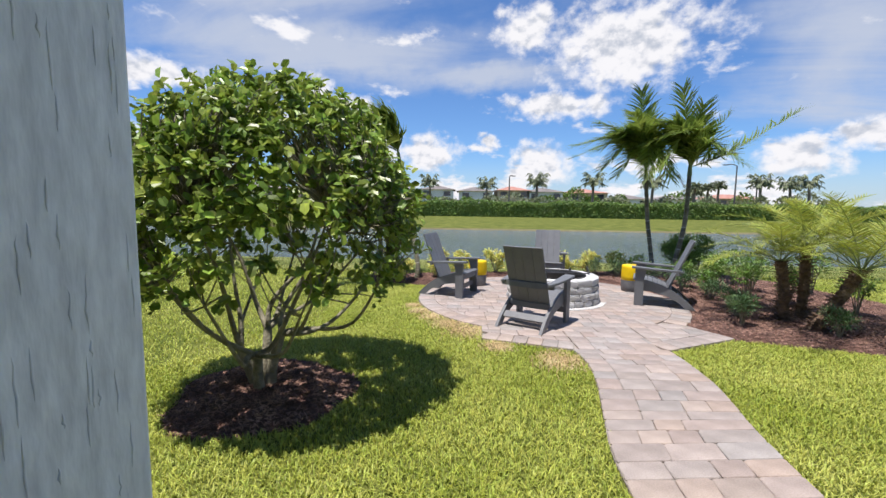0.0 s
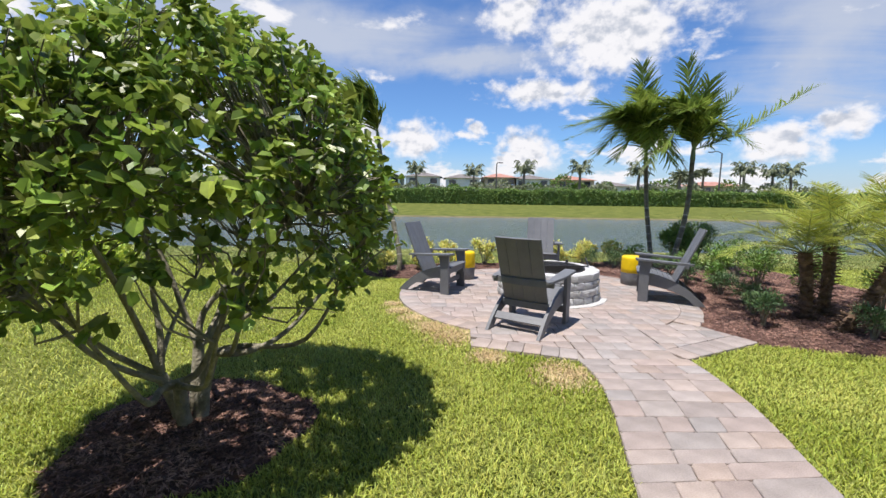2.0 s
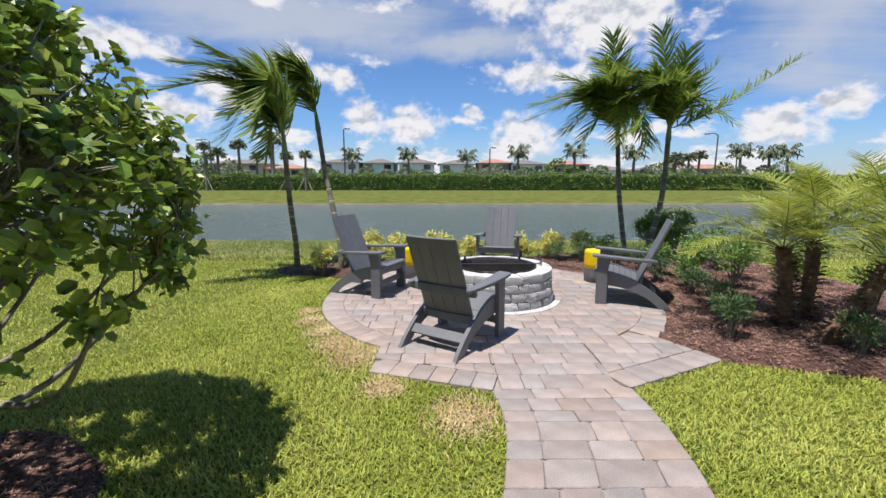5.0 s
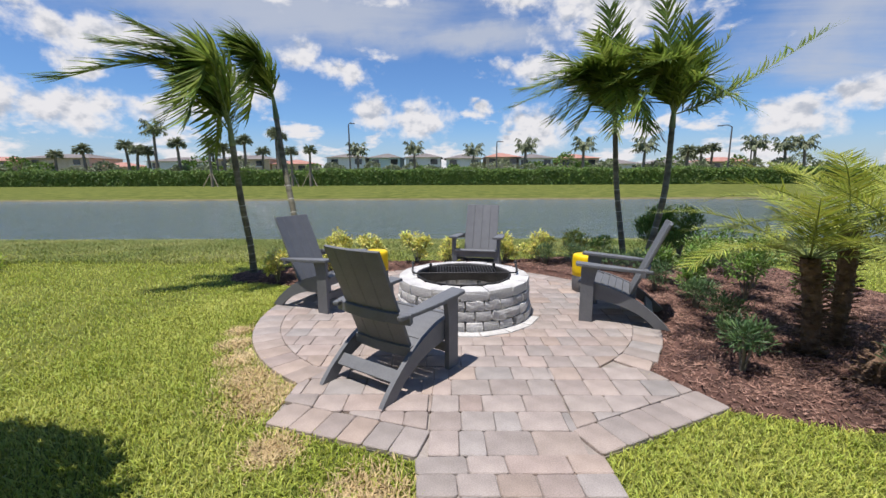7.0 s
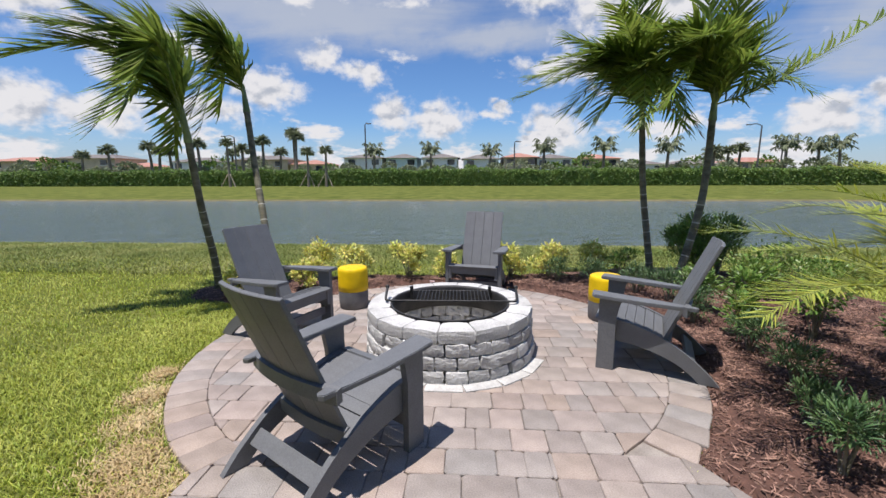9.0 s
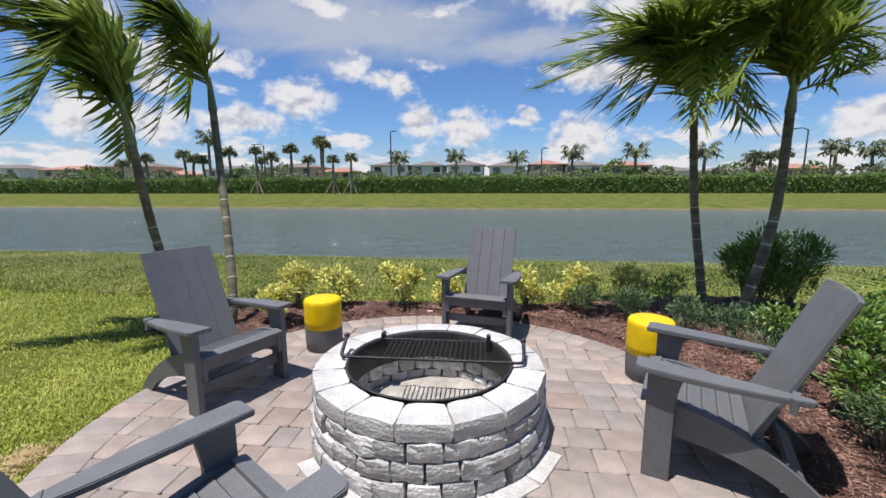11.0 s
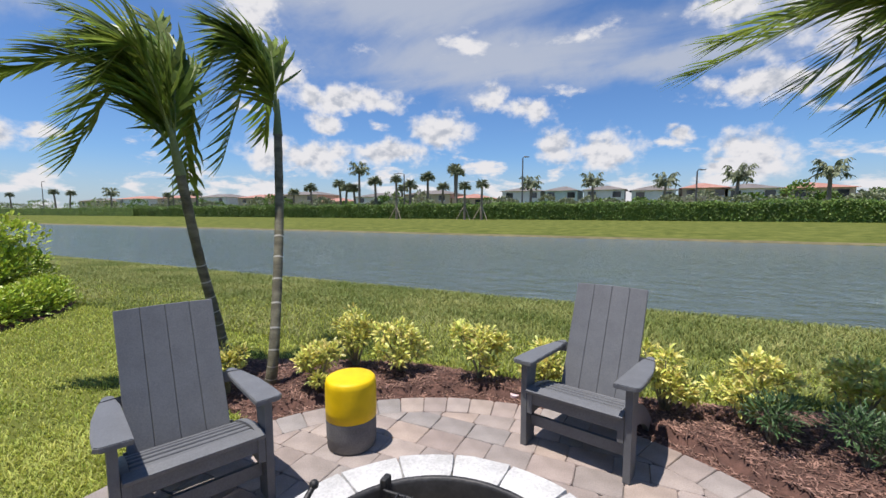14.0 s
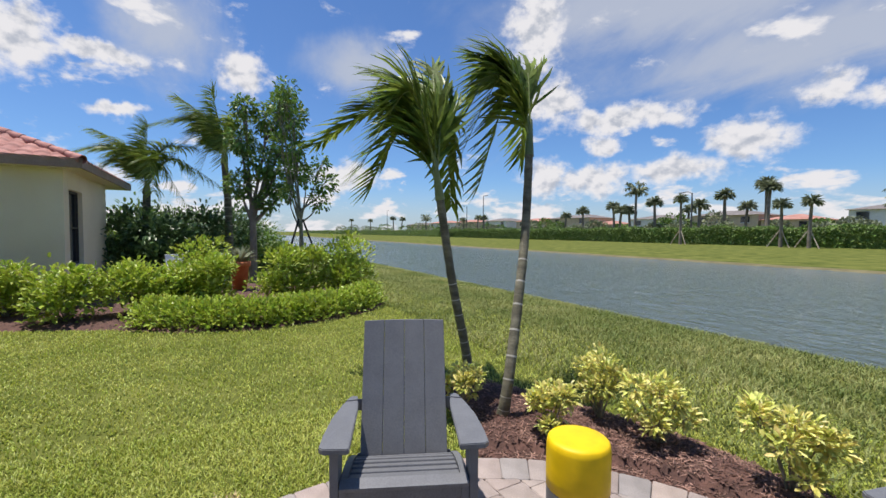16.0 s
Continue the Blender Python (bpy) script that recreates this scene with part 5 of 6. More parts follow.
def garden_house():
    h = thing("neighbour_house", "single-storey cream stucco house with clay tile hip roof", "house", pose(-10.42, -3.25, 0))
    D_, W_, H_ = 9.0, 12.0, 2.72
    wall = part("wall", box_mesh("wall", (0.25, W_, H_), cream_wall, 0.01, Matrix.Translation((-0.125, -W_ / 2, H_ / 2 - 0.05))), h)
    # the wall with the window, in pieces round its opening
    wx0, wx1, wz0, wz1 = -1.3, -0.32, 0.72, 2.3
    bm = bmesh.new()
    for x0, x1, z0, z1 in ((-0.253, wx1, -0.05, H_ - 0.05), (wx0, -3.3, -0.05, H_ - 0.05), (wx1, wx0, -0.05, wz0), (wx1, wx0, wz1, H_ - 0.05)):
        block(bm, (abs(x1 - x0), 0.25, z1 - z0), Matrix.Translation(((x0 + x1) / 2, -0.125, (z0 + z1) / 2)))
    part("wall", bmmesh("wall", bm, cream_wall), h)
    part("wall", box_mesh("wall", (0.25, W_, H_), cream_wall, 0.01, Matrix.Translation((-3.43, -W_ / 2, H_ / 2 - 0.05))), h)
    win = part("window", box_mesh("window", (0.96, 0.02, 1.54), pane_mat, 0.002, Matrix.Translation(((wx0 + wx1) / 2, -0.14, (wz0 + wz1) / 2))), h, "dark framed window")
    bm = bmesh.new()
    cx, cz = (wx0 + wx1) / 2, (wz0 + wz1) / 2
    for sx, sz, px, pz in ((1.0, 0.05, cx, wz0 + 0.025), (1.0, 0.05, cx, wz1 - 0.025), (0.05, 1.48, wx0 + 0.025, cz), (0.05, 1.48, wx1 - 0.025, cz), (0.9, 0.035, cx, cz)):
        block(bm, (sx, 0.06, sz), Matrix.Translation((px, -0.11, pz)), 0.004)
    part("frame", bmmesh("frame", bm, dark_trim), win)
    part("sill", box_mesh("sill", (1.08, 0.1, 0.06), cream_wall, 0.006, Matrix.Translation((cx, 0.03, wz0 - 0.03))), win)
    # eaves and tile roof
    E_ = 0.33
    ez = H_ - 0.05
    bm = bmesh.new()
    block(bm, (4.55 + 2 * E_, W_ + 2 * E_, 0.05), Matrix.Translation((-2.275, -W_ / 2, ez + 0.025)))
    part("soffit", bmmesh("soffit", bm, cream_wall), h)
    bm = bmesh.new()
    block(bm, (0.04, W_ + 2 * E_, 0.19), Matrix.Translation((E_ + 0.02, -W_ / 2, ez + 0.095)))
    block(bm, (4.55 + 2 * E_ + 0.08, 0.04, 0.19), Matrix.Translation((-2.275, E_ + 0.02, ez + 0.095)))
    part("fascia", bmmesh("fascia", bm, fascia_mat), h)
    # barrel tiles: one wavy sheet with stepped courses on each slope
    slope = 0.42
    half = 2.275 + E_ + 0.06

    def slope_sheet(width, cut_fn, place):
        us = np.arange(0, width + 0.001, 0.03)
        vs_ = np.arange(0, half + 0.001, 0.0425)
        u, v = np.meshgrid(us, vs_, indexing="ij")
        lift = 0.045 * np.abs(np.sin(np.pi * u / 0.27)) + 0.03 * (1 - (v % 0.34) / 0.34)
        i, j = np.meshgrid(np.arange(len(us) - 1), np.arange(len(vs_) - 1), indexing="ij")
        a = i * len(vs_) + j
        F = np.stack([a, a + len(vs_), a + len(vs_) + 1, a + 1], -1).reshape(-1, 4)
        ok = cut_fn(u, v).ravel()
        return place(u, v, v * slope + lift).reshape(-1, 3), F[ok[F].all(1)]
    z0 = ez + 0.11
    A = slope_sheet(W_ + 2 * E_ + 0.12, lambda u, v: u >= v - 0.02, lambda u, v, z: np.stack([E_ + 0.06 - v, E_ + 0.06 - u, z0 + z], -1))
    B = slope_sheet(2 * half, lambda u, v: (u >= v - 0.02) & (2 * half - u >= v - 0.02), lambda u, v, z: np.stack([E_ + 0.06 - u, E_ + 0.06 - v, z0 + z], -1))
    V, F = joined([A, B])
    roof = part("roof", npmesh("roof", V, F, tile_mat, False), h, "weathered red clay barrel tiles")
    hip = []
    for k in range(9):
        s = k / 9 * half
        p = np.array([E_ + 0.06 - s, E_ + 0.06 - s, z0 + s * slope + 0.05])
        q = p + np.array([-0.33, -0.33, 0.33 * slope])
        hip.append(tube(np.array([p, q]), [0.085, 0.07], 9))
    V, F = joined(hip)
    part("hip_tiles", npmesh("hip_tiles", V, F, tile_mat, True), roof)
    part("vent", box_mesh("vent", (0.02, 0.09, 0.06), dark_trim, 0.003, Matrix.Translation((0.01, -0.75, 0.62))), h)


garden_house()


def plastic_chair(m):
    c = thing("plastic_chair", "white plastic garden chair half hidden by shrubs", "chair", m, "white garden chairs")
    part("seat", box_mesh("seat", (0.48, 0.46, 0.03), white_plastic, 0.012, Matrix.Translation((0, 0, 0.42))), c)
    part("backrest", box_mesh("backrest", (0.46, 0.03, 0.45), white_plastic, 0.012, Matrix.Translation((0, -0.26, 0.68)) @ pose(0, 0, 0, 14)), c)
    for x in (-0.22, 0.22):
        for y in (-0.2, 0.2):
            part("leg", box_mesh("leg", (0.04, 0.04, 0.42), white_plastic, 0.008, Matrix.Translation((x, y, 0.2))), c)
        part("armrest", box_mesh("armrest", (0.05, 0.46, 0.03), white_plastic, 0.01, Matrix.Translation((x * 1.08, 0, 0.64))), c)


plastic_chair(pose(-11.3, -1.35, 0.0, 0, 0, -60))
plastic_chair(pose(-11.6, -0.75, 0.0, 0, 0, -120))
pot = thing("plant_pot", "orange terracotta pot with a spiky plant", "plant pot", pose(-11.0, -0.12, 0.0))
V, F = [], []
for r, z in ((0.0, 0.0), (0.15, 0.0), (0.21, 0.6), (0.25, 0.6), (0.255, 0.72), (0.22, 0.72), (0.2, 0.66), (0, 0.66)):
    V += [(r * math.cos(2 * math.pi * k / 24), r * math.sin(2 * math.pi * k / 24), z) for k in range(24)]
F = [(i * 24 + k, i * 24 + (k + 1) % 24, i * 24 + 24 + (k + 1) % 24, i * 24 + 24 + k) for i in range(7) for k in range(24)]
part("pot", npmesh("pot", V, F, terracotta, True), pot)
k = 46
D = unit(k)
D[:, 2] = np.abs(D[:, 2]) + 0.3
part("spiky_leaves", leaf_mesh("spiky_leaves", np.tile((0, 0, 0.68), (k, 1)), D, np.tile((0, 0, 1.0), (k, 1)), np.full(k, 0.5), np.full(k, 0.05), far_palm_leaf), pot)


# ---- porch column and the house at the back ----
col = thing("porch_column", "square pale grey painted porch column with cracked grain", "column", pose(-2.077, -5.56, 0), kind="structure")
bm = bmesh.new()
block(bm, (0.42, 0.50, 3.25), Matrix.Translation((-0.21, -0.25, 1.6)), 0.01)
me = bmmesh("shaft", bm, column_mat)
part("shaft", me, col)
n_r = 170
rid = []
for k in range(n_r):
    y, z, L = rng.uniform(-0.40, -0.02), rng.uniform(0.1, 3.0), rng.uniform(0.02, 0.13)
    pts = np.array([(-0.0006, y + 0.003 * noise.noise((k, q * 1.3, 0)) * 2, z + L * q / 5) for q in range(6)])
    rid.append(tube(pts, [0.0004, 0.0022, 0.0032, 0.0027, 0.002, 0.0004], 5))
V, F = joined(rid)
part("grain_ridges", npmesh("grain_ridges", V, F, column_mat, True), col)
back_wall = new("wall_south", box_mesh("wall_south", (16, 0.25, 3.3), white_wall, 0.01, Matrix.Translation((-3, -9.2, 1.6))))
tagged(back_wall, "pale stucco house wall behind the porch", "wall", kind="structure")
# roof out of view, cut back so that more light reaches the column
bm = bmesh.new()
block(bm, (16, 3.0, 0.25), Matrix.Translation((-3, -7.6, 3.35)))
# side piece kept to cast the roof's shadow on the right
block(bm, (4.1, 1.15, 0.25), Matrix.Translation((2.95, -5.525, 3.35)))
block(bm, (0.42, 0.56, 0.25), Matrix.Translation((-2.3, -5.82, 3.35)))
porch = new("ceiling", bmmesh("ceiling", bm, paint_ceiling))
tagged(porch, "painted porch ceiling slab, unseen, cut back to light the column", "ceiling", kind="structure")
slab = new("floor", box_mesh("floor", (16, 2.6, 0.12), stool_grey, 0.01, Matrix.Translation((-3, -7.9, -0.06))))
tagged(slab, "grey concrete porch slab", "floor", kind="structure")


# ---- across the lake ----
def far_hedge():
    t = new("far_hedge")
    tagged(t, "long clipped green hedge across the lake", "hedge")
    pieces = []
    n = 60000
    x = np.concatenate([rng.uniform(-120, 75, 46000), rng.uniform(-420, 160, 14000)])
    n = len(x)
    yb = 61 - 0.02 * x
    f = rng.uniform(size=n)
    on_top = f < 0.28
    top = 2.3 + 0.12 * np.sin(x * 0.9) + 0.12 * np.sin(x * 0.37 + 1) + 0.1 * rng.normal(size=n)
    y = np.where(on_top, yb + rng.uniform(0, 1.4, n), yb + rng.normal(size=n) * 0.12)
    z = np.where(on_top, top, rng.uniform(-0.1, 1, n) * top)
    P = np.stack([x, y, z], 1)
    L = rng.uniform(0.15, 0.32, n)
    D = unit(n) + (0, -0.4, 0.3)
    part("foliage", leaf_mesh("foliage", P, D, np.tile((0, -0.7, 0.7), (n, 1)) + unit(n) * 0.4, L, L * 0.75, hedge_leaf), t)
    V = []
    hx = np.linspace(-420, 160, 60)
    core = np.array([(x_, 61 - 0.02 * x_ + dy, z_) for x_ in hx for dy, z_ in ((0.1, -0.1), (0.1, 2.15), (1.5, 2.15), (1.5, -0.1))])
    F = [(i * 4 + k, i * 4 + k + 1, i * 4 + k + 5, i * 4 + k + 4) for i in range(59) for k in range(3)]
    part("core", npmesh("core", core, F, hedge_leaf), t)


far_hedge()


def far_house(x, w, h, wall_m, roof_m, storeys, y=100.0):
    hs = thing("far_house", {white_wall: "white", tan_wall: "tan", aqua_wall: "pale aqua", cream_wall: "cream"}[wall_m] + " stucco house with hip roof beyond the hedge", "house", pose(x, y, 0), "houses across the lake")
    d = 11.0
    eave = h - 1.25
    bm = bmesh.new()
    block(bm, (w, d, eave), Matrix.Translation((0, d / 2, eave / 2)))
    part("wall", bmmesh("wall", bm, wall_m), hs)
    bm = bmesh.new()
    o = 0.6
    r = max(0.5, w / 2 - d / 2 * 0.8)
    b = [bm.verts.new(p) for p in ((-w / 2 - o, -o, eave), (w / 2 + o, -o, eave), (w / 2 + o, d + o, eave), (-w / 2 - o, d + o, eave))]
    q = [bm.verts.new((-r, d / 2, h)), bm.verts.new((r, d / 2, h))]
    for f in ((b[0], b[1], q[1], q[0]), (b[1], b[2], q[1]), (b[2], b[3], q[0], q[1]), (b[3], b[0], q[0]), (b[3], b[2], b[1], b[0])):
        bm.faces.new(f)
    part("roof", bmmesh("roof", bm, roof_m), hs)
    for st in range(storeys):
        zc = eave - 1.05 - 2.9 * st
        for u in (-0.3, 0.32):
            wn = part("window", box_mesh("window", (1.7, 0.12, 1.3), pane_mat, 0.01, Matrix.Translation((u * w, -0.05, zc))), hs)
            part("frame", box_mesh("frame", (1.95, 0.08, 0.14), white_plastic, 0.01, Matrix.Translation((u * w, -0.08, zc - 0.72))), wn)


for x, w, h, wm, rm, st in ((-99, 17, 7.6, tan_wall, grey_roof, 2), (-86, 8, 5.4, tan_wall, red_roof, 1), (-118, 16, 7.0, tan_wall, red_roof, 2), (-140, 16, 7.5, white_wall, grey_roof, 2), (-163, 17, 7.5, tan_wall, red_roof, 2), (-52, 14, 7.0, tan_wall, grey_roof, 2), (-70, 12, 6.6, white_wall, grey_roof, 2),
                            (-40, 9, 5.8, tan_wall, red_roof, 1), (-26, 9.5, 7.3, white_wall, grey_roof, 2), (-16.5, 7.5, 7.2, aqua_wall, grey_roof, 2), (-7, 8.5, 7.2, white_wall, grey_roof, 2), (3.0, 8.5, 6.9, white_wall, grey_roof, 2), (12.5, 8.0, 7.2, tan_wall, red_roof, 2), (20.5, 9, 6.9, white_wall, grey_roof, 2),
                            (31, 10, 6.8, tan_wall, red_roof, 2), (42, 9, 5.4, white_wall, grey_roof, 1), (54, 10, 5.4, white_wall, grey_roof, 1), (68, 12, 5.8, tan_wall, red_roof, 1), (-190, 20, 7.5, white_wall, red_roof, 2), (-220, 20, 7.0, tan_wall, grey_roof, 2)):
    far_house(x, w, h, wm, rm, st)


def far_palm_mesh(kind):
    """A small palm crown; kind 0 a fan head, kind 1 arching feathers."""
    P, D, L = [], [], []
    n = 170 if kind == 0 else 330
    for q in range(n):
        d = unit(1)[0]
        d[2] = abs(d[2]) * 0.9 - 0.35
        if kind == 0:
            P.append(d * 0.25)
            D.append(d)
            L.append(rng.uniform(0.9, 1.3))
        else:
            a = 2 * math.pi * (q % 14) / 14
            s = rng.uniform(0.1, 1)
            hh = np.array([math.cos(a), math.sin(a), 0])
            lift = 0.5 + 1.3 * ((q % 14) % 3) / 2
            P.append(hh * s * 1.5 + (0, 0, lift * s * 1.5 - 1.1 * s * s))
            D.append(hh * 0.7 + (rng.normal() * 0.6, rng.normal() * 0.6, -0.45))
            L.append(rng.uniform(0.6, 0.95))
    n = len(P)
    return leaf_mesh("crown", np.array(P), np.array(D), np.tile((0, 0, 1.0), (n, 1)) + unit(n) * 0.3, np.array(L), np.array(L) * 0.16 + 0.08, far_palm_leaf, curl=0.3)


crowns = [far_palm_mesh(0), far_palm_mesh(1)]


def far_palm(x, y, h, kind, s=1.0):
    t = thing("far_palm", "distant palm tree behind the hedge" if kind == 0 else "distant feathery palm tree behind the hedge", "palm tree", pose(x, y, 0), "palms across the lake")
    lean = rng.normal(size=2) * 0.25
    V, F = tube(bent([(0, 0, -0.2), (lean[0] * 0.3, 0, h * 0.5), (lean[0], lean[1], h - 1.0 * s)], 8), np.linspace(0.26, 0.17, 8) * s, 8)
    part("trunk", npmesh("trunk", V, F, far_trunk, True), t)
    part("crown", crowns[kind], t, "", Matrix.Translation((lean[0], lean[1], h - 1.0 * s)) @ pose(0, 0, 0, 0, 0, rng.uniform(0, 360)) @ Matrix.Scale(s, 4))


for x, h, kind in ((-67.7, 7.7, 0), (-63, 8.7, 0), (-59, 7.6, 0), (-54.9, 11.2, 1), (-57, 7.4, 0), (-49.6, 8.6, 0), (-46, 7.0, 0), (-38.8, 9.3, 0), (-36.5, 7.2, 0), (-33.4, 10.8, 0), (-32.2, 10.0, 0), (-41.5, 7.6, 0), (-17.1, 6.9, 1), (-6.9, 7.2, 1), (4.0, 6.9, 1), (13.8, 7.7, 1), (24.5, 7.8, 1), (34.3, 7.4, 1),
                   (43.1, 6.9, 0), (46.2, 6.8, 0), (48.6, 7.3, 0), (44.6, 6.0, 1), (55.2, 7.8, 1), (63, 7.7, 1), (66, 7.9, 1), (-75, 6.8, 0), (-107, 7.0, 0), (-112, 7.3, 0), (-128, 7.0, 0), (-150, 8, 1), (-175, 8.5, 0), (-182, 9, 0), (-230, 9, 0), (-262, 10, 0)):
    far_palm(x, 75 + rng.uniform(-3, 3), h, kind, 1.2 if h > 7.3 else 1.05)
# young palms on stakes in front of the hedge
for x, h in ((-35.5, 7.2), (-23.5, 5.8), (-20.8, 6.0)):
    far_palm(x, 57.5, h, 0, 0.8)
    for dx in (-1.2, 1.1):
        st_ = thing("tree_stake", "pale timber stake propping a young palm", "stake", pose(x, 57.5, 0), "timber stakes")
        rod("pole", [(dx, -0.5, -0.1), (0, 0, 2.2)], 0.06, st_, wood_stake, 6)


def far_tree(x, y, h, w, leaf=None):
    t = thing("far_tree", "rounded distant tree behind the hedge", "tree", pose(x, y, 0), "trees across the lake")
    V, F = tube(np.array([(0, 0, -0.2), (0.1, 0, h * 0.4), (0, 0, h * 0.7)]), [0.15, 0.12, 0.06], 7)
    part("trunk", npmesh("trunk", V, F, far_trunk, True), t)
    n = 420
    d = unit(n)
    lump = np.array([1 + 0.3 * noise.noise(Vector(v) * 2 + Vector((x, 0, 0))) for v in d])
    P = np.array([0, 0, h * 0.62]) + d * np.array([w / 2, w / 2, h * 0.38]) * (lump * rng.uniform(0.7, 1, n))[:, None]
    L = rng.uniform(0.35, 0.6, n)
    part("crown", leaf_mesh("crown", P, d + unit(n) * 0.5, d + (0, 0, 0.6), L, L * 0.7, leaf or (hedge_leaf if rng.uniform() < 0.55 else far_palm_leaf)), t)


for x, h, w in [(-150 + 6.1 * k + rng.uniform(-2, 2), rng.uniform(3.3, 5.6), rng.uniform(3.0, 5.5)) for k in range(38)]:
    far_tree(x, 79 + rng.uniform(-5, 8), h, w)
for k in range(22):
    far_tree(-95 + 7.6 * k + rng.uniform(-2.5, 2.5), 68 + rng.uniform(-2, 5), rng.uniform(2.9, 4.2), rng.uniform(2.6, 4.4), far_palm_leaf)
for k in range(14):
    far_tree(-165 - 13 * k, 84 + rng.uniform(-5, 8), rng.uniform(4, 6.5), rng.uniform(7, 11))


def street_lamp(x, y, h, side):
    t = thing("street_lamp", "tall dark street lamp post across the lake", "street lamp", pose(x, y, 0), "street lamps")
    V, F = tube(np.array([(0, 0, -0.2), (0, 0, h * 0.5), (0, 0, h)]), [0.16, 0.13, 0.1], 8)
    part("pole", npmesh("pole", V, F, steel_grey, True), t)
    V, F = tube(bent([(0, 0, h - 0.05), (side * 0.7, 0, h + 0.25), (side * 1.6, 0, h + 0.2)], 8), 0.07, 6)
    part("arm", npmesh("arm", V, F, steel_grey, True), t)
    part("lamp_head", box_mesh("lamp_head", (0.8, 0.35, 0.14), steel_grey, 0.04, Matrix.Translation((side * 1.9, 0, h + 0.15))), t)


for x, y, h, s in ((-17.3, 67.7, 10.0, 0.35), (45.2, 66, 9.0, -1), (8.3, 74.3, 7.4, 0.4), (-41.4, 70, 8.4, -1), (55, 75, 7.4, 1), (-104, 70, 12.3, 1), (-115, 71, 10, -1), (-200, 76, 12, 1)):
    street_lamp(x, y, h, s)

# ---- paving, piece by piece ----
patio = flat_sheet("pavement_patio", circle(PATIO_R - 0.01), -0.018, sand_mat)
tagged(patio, "round patio of pinkish-grey concrete pavers with a soldier course border", "patio", kind="structure")
neck_base = flat_sheet("pavement_neck", [NECK_L, EAR_L, WAY_L, WAY_R, EAR_R, NECK_R], -0.022, sand_mat)
tagged(neck_base, "flared entry of the paved patio", "paving", kind="structure")
IN_R = PATIO_R - 0.235
inner_hull = circle(IN_R, 56)
# border course
turn = 2 * math.pi - (a_right - a_left)
count = 52
for k in range(count):
    a0 = a_right + turn * k / count
    a1 = a_right + turn * (k + 1) / count
    ends = [(PATIO[0] + r * math.cos(a), PATIO[1] + r * math.sin(a)) for r, a in ((IN_R, a0), (PATIO_R + 0.03 * (k in (0, 1)), a0), (PATIO_R, a1), (IN_R, a1))]
    paver_piece("paver", ends, patio, 0.0)


def soldier_row(p, q, depth, n, parent):
    """A row of pavers along an edge, laid inwards to its left."""
    e = Vector((q[0] - p[0], q[1] - p[1]))
    inn = Vector((-e.y, e.x)).normalized() * depth
    for k in range(n):
        s0, s1 = k / n, (k + 1) / n
        paver_piece("paver", [(p[0] + e.x * s0, p[1] + e.y * s0), (p[0] + e.x * s1, p[1] + e.y * s1), (p[0] + e.x * s1 + inn.x, p[1] + e.y * s1 + inn.y), (p[0] + e.x * s0 + inn.x, p[1] + e.y * s0 + inn.y)], parent, 0.0)


soldier_row(EAR_L, WAY_L, 0.225, 6, neck_base)
soldier_row(WAY_R, EAR_R, 0.225, 6, neck_base)


def inset(p, q, d):
    e = Vector((q[0] - p[0], q[1] - p[1]))
    n = Vector((-e.y, e.x)).normalized() * d
    return (p[0] + n.x, p[1] + n.y), (q[0] + n.x, q[1] + n.y)


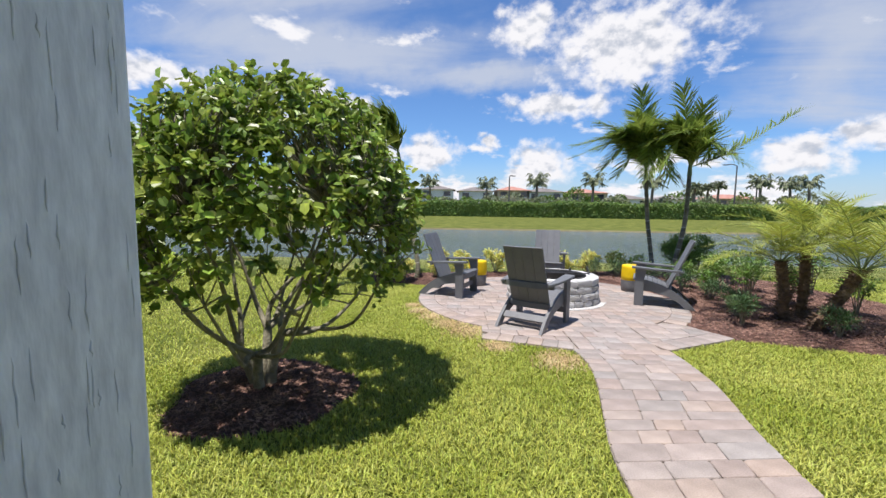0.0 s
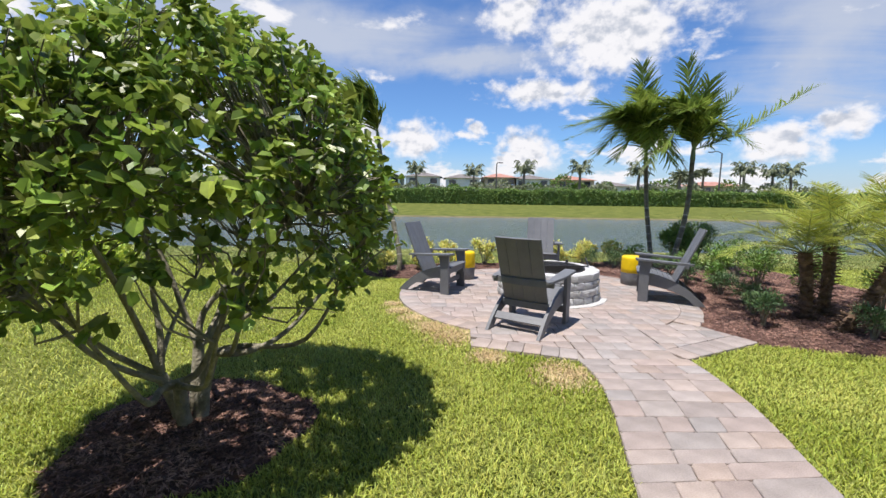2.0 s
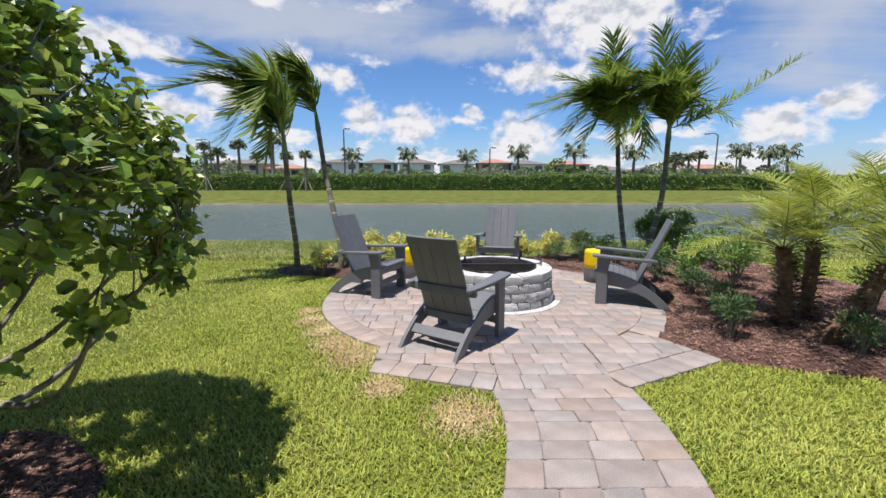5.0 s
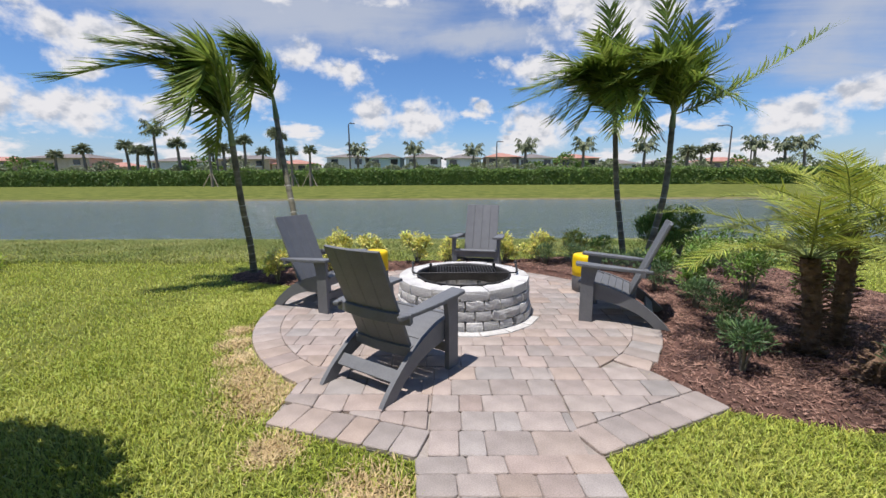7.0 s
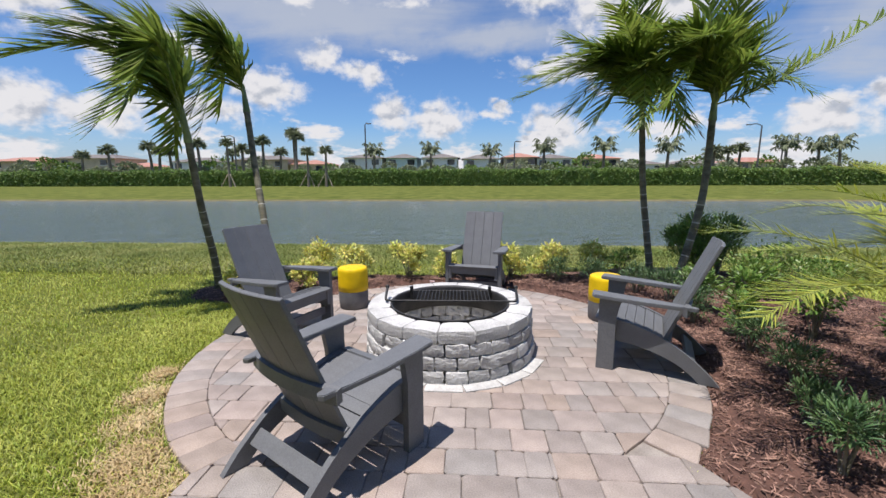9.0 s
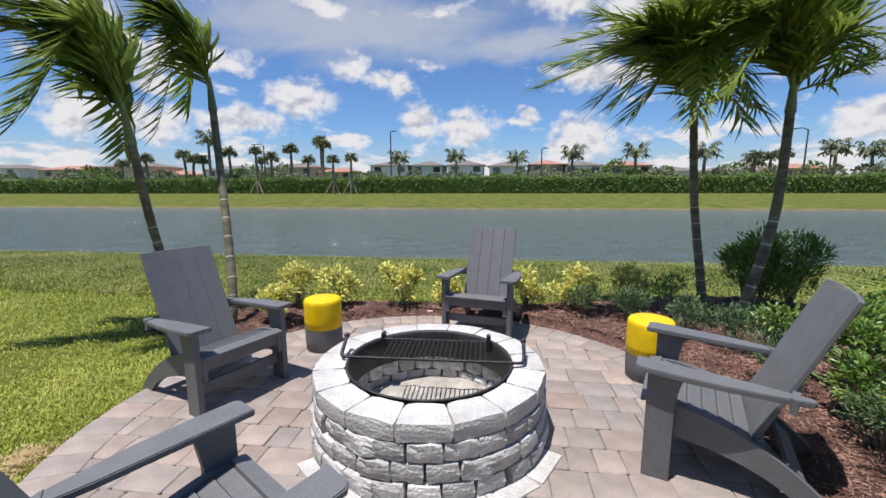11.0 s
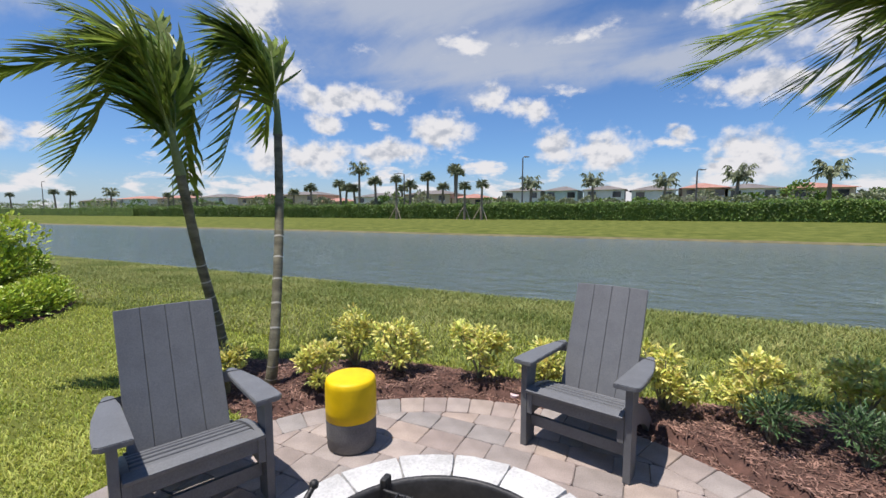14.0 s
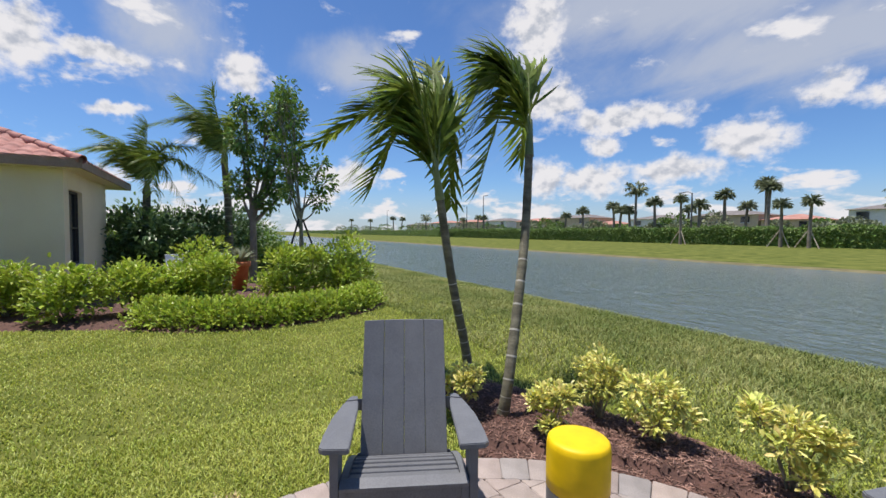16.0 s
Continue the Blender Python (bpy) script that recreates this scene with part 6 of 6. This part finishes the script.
CUT = -1.30
il0, il1 = inset(EAR_L, WAY_L, 0.228)
ir0, ir1 = inset(WAY_R, EAR_R, 0.228)
y = -2.33
row = 0
while y < IN_R:
    h_ = 0.188 if row % 3 else 0.205
    x = -2.1 + random.uniform(0, 0.2)
    while x < 2.0:
        w = random.choice((0.14, 0.19, 0.19, 0.255, 0.255))
        rect = [(x, y), (x + w, y), (x + w, y + h_), (x, y + h_)]
        pieces_ = []
        if y >= CUT:
            pieces_.append((clip_to(rect, inner_hull), patio))
        else:
          for zone, edge in (((-3.0, -0.25), (il0, il1)), ((-0.25, 0.56), None), ((0.56, 3.0), (ir0, ir1))):
            p = rect
            lines = [((zone[0], 5), (zone[0], -5)), ((zone[1], -5), (zone[1], 5)), (EAR_R, NECK_R), (NECK_L, EAR_L), ((-5, -2.335), (5, -2.335))]
            for s0, s1 in lines + ([edge] if edge else []):
                p = clip(p, s0, s1) if len(p) >= 3 else []
            if len(p) >= 3:
                c = np.mean(p, axis=0)
                ang = math.atan2(c[1] - PATIO[1], c[0] - PATIO[0])
                ring_side = math.hypot(c[0] - PATIO[0], c[1] - PATIO[1]) > IN_R and (ang < a_left or ang > a_right)
                pieces_.append(([] if ring_side else p, neck_base))
        for p, par in pieces_:
            if len(p) >= 3 and area(p) > 0.003:
                c = np.mean(p, axis=0)
                if math.hypot(c[0] - PIT[0], c[1] - PIT[1]) > 0.5:
                    paver_piece("paver", p, par, 0.0)
        x += w
    y += h_
    row += 1
    if y < CUT < y + 0.1:
        CUT = y

path_base = flat_sheet("pavement_path", [tuple(p) for p in PATH_LEFT] + [tuple(p) for p in PATH_RIGHT[::-1]], -0.014, sand_mat)
tagged(path_base, "curving garden path of pinkish-grey concrete pavers", "path", kind="structure")
steps = [0.0]
while steps[-1] < 59 - 2.2:
    steps.append(steps[-1] + random.choice((1.9, 2.4, 2.4, 3.0)))


def along(P, t):
    i = min(int(t), len(P) - 2)
    return P[i] + (P[i + 1] - P[i]) * (t - i)


for r_ in range(len(steps) - 1):
    t0, t1 = steps[r_], steps[r_ + 1]
    cuts = [0.0]
    while cuts[-1] < 1:
        cuts.append(cuts[-1] + random.choice((0.2, 0.27, 0.33)))
    cuts = [c for c in cuts if c < 0.86] + [1.0]
    for c0, c1 in zip(cuts, cuts[1:]):
        quad = [along(PATH_LEFT, t) * (1 - c) + along(PATH_RIGHT, t) * c for t, c in ((t1, c0), (t1, c1), (t0, c1), (t0, c0))]
        paver_piece("paver", [tuple(q) for q in quad], path_base, -0.001)
# pale apron stones round the foot of the pit
for k in range(6):
    a = -2.3 + 0.36 * k
    part("paver", stone_mesh("paver", 0.262, 0.235, 0.12, 0.022, cap_mat, 30 + k, 0.0015, 0.985), patio, "", Matrix.Translation((PIT[0] + 0.765 * math.cos(a), PIT[1] + 0.765 * math.sin(a), -0.013)) @ pose(0, 0, 0, 0, 0, math.degrees(a) + 90))
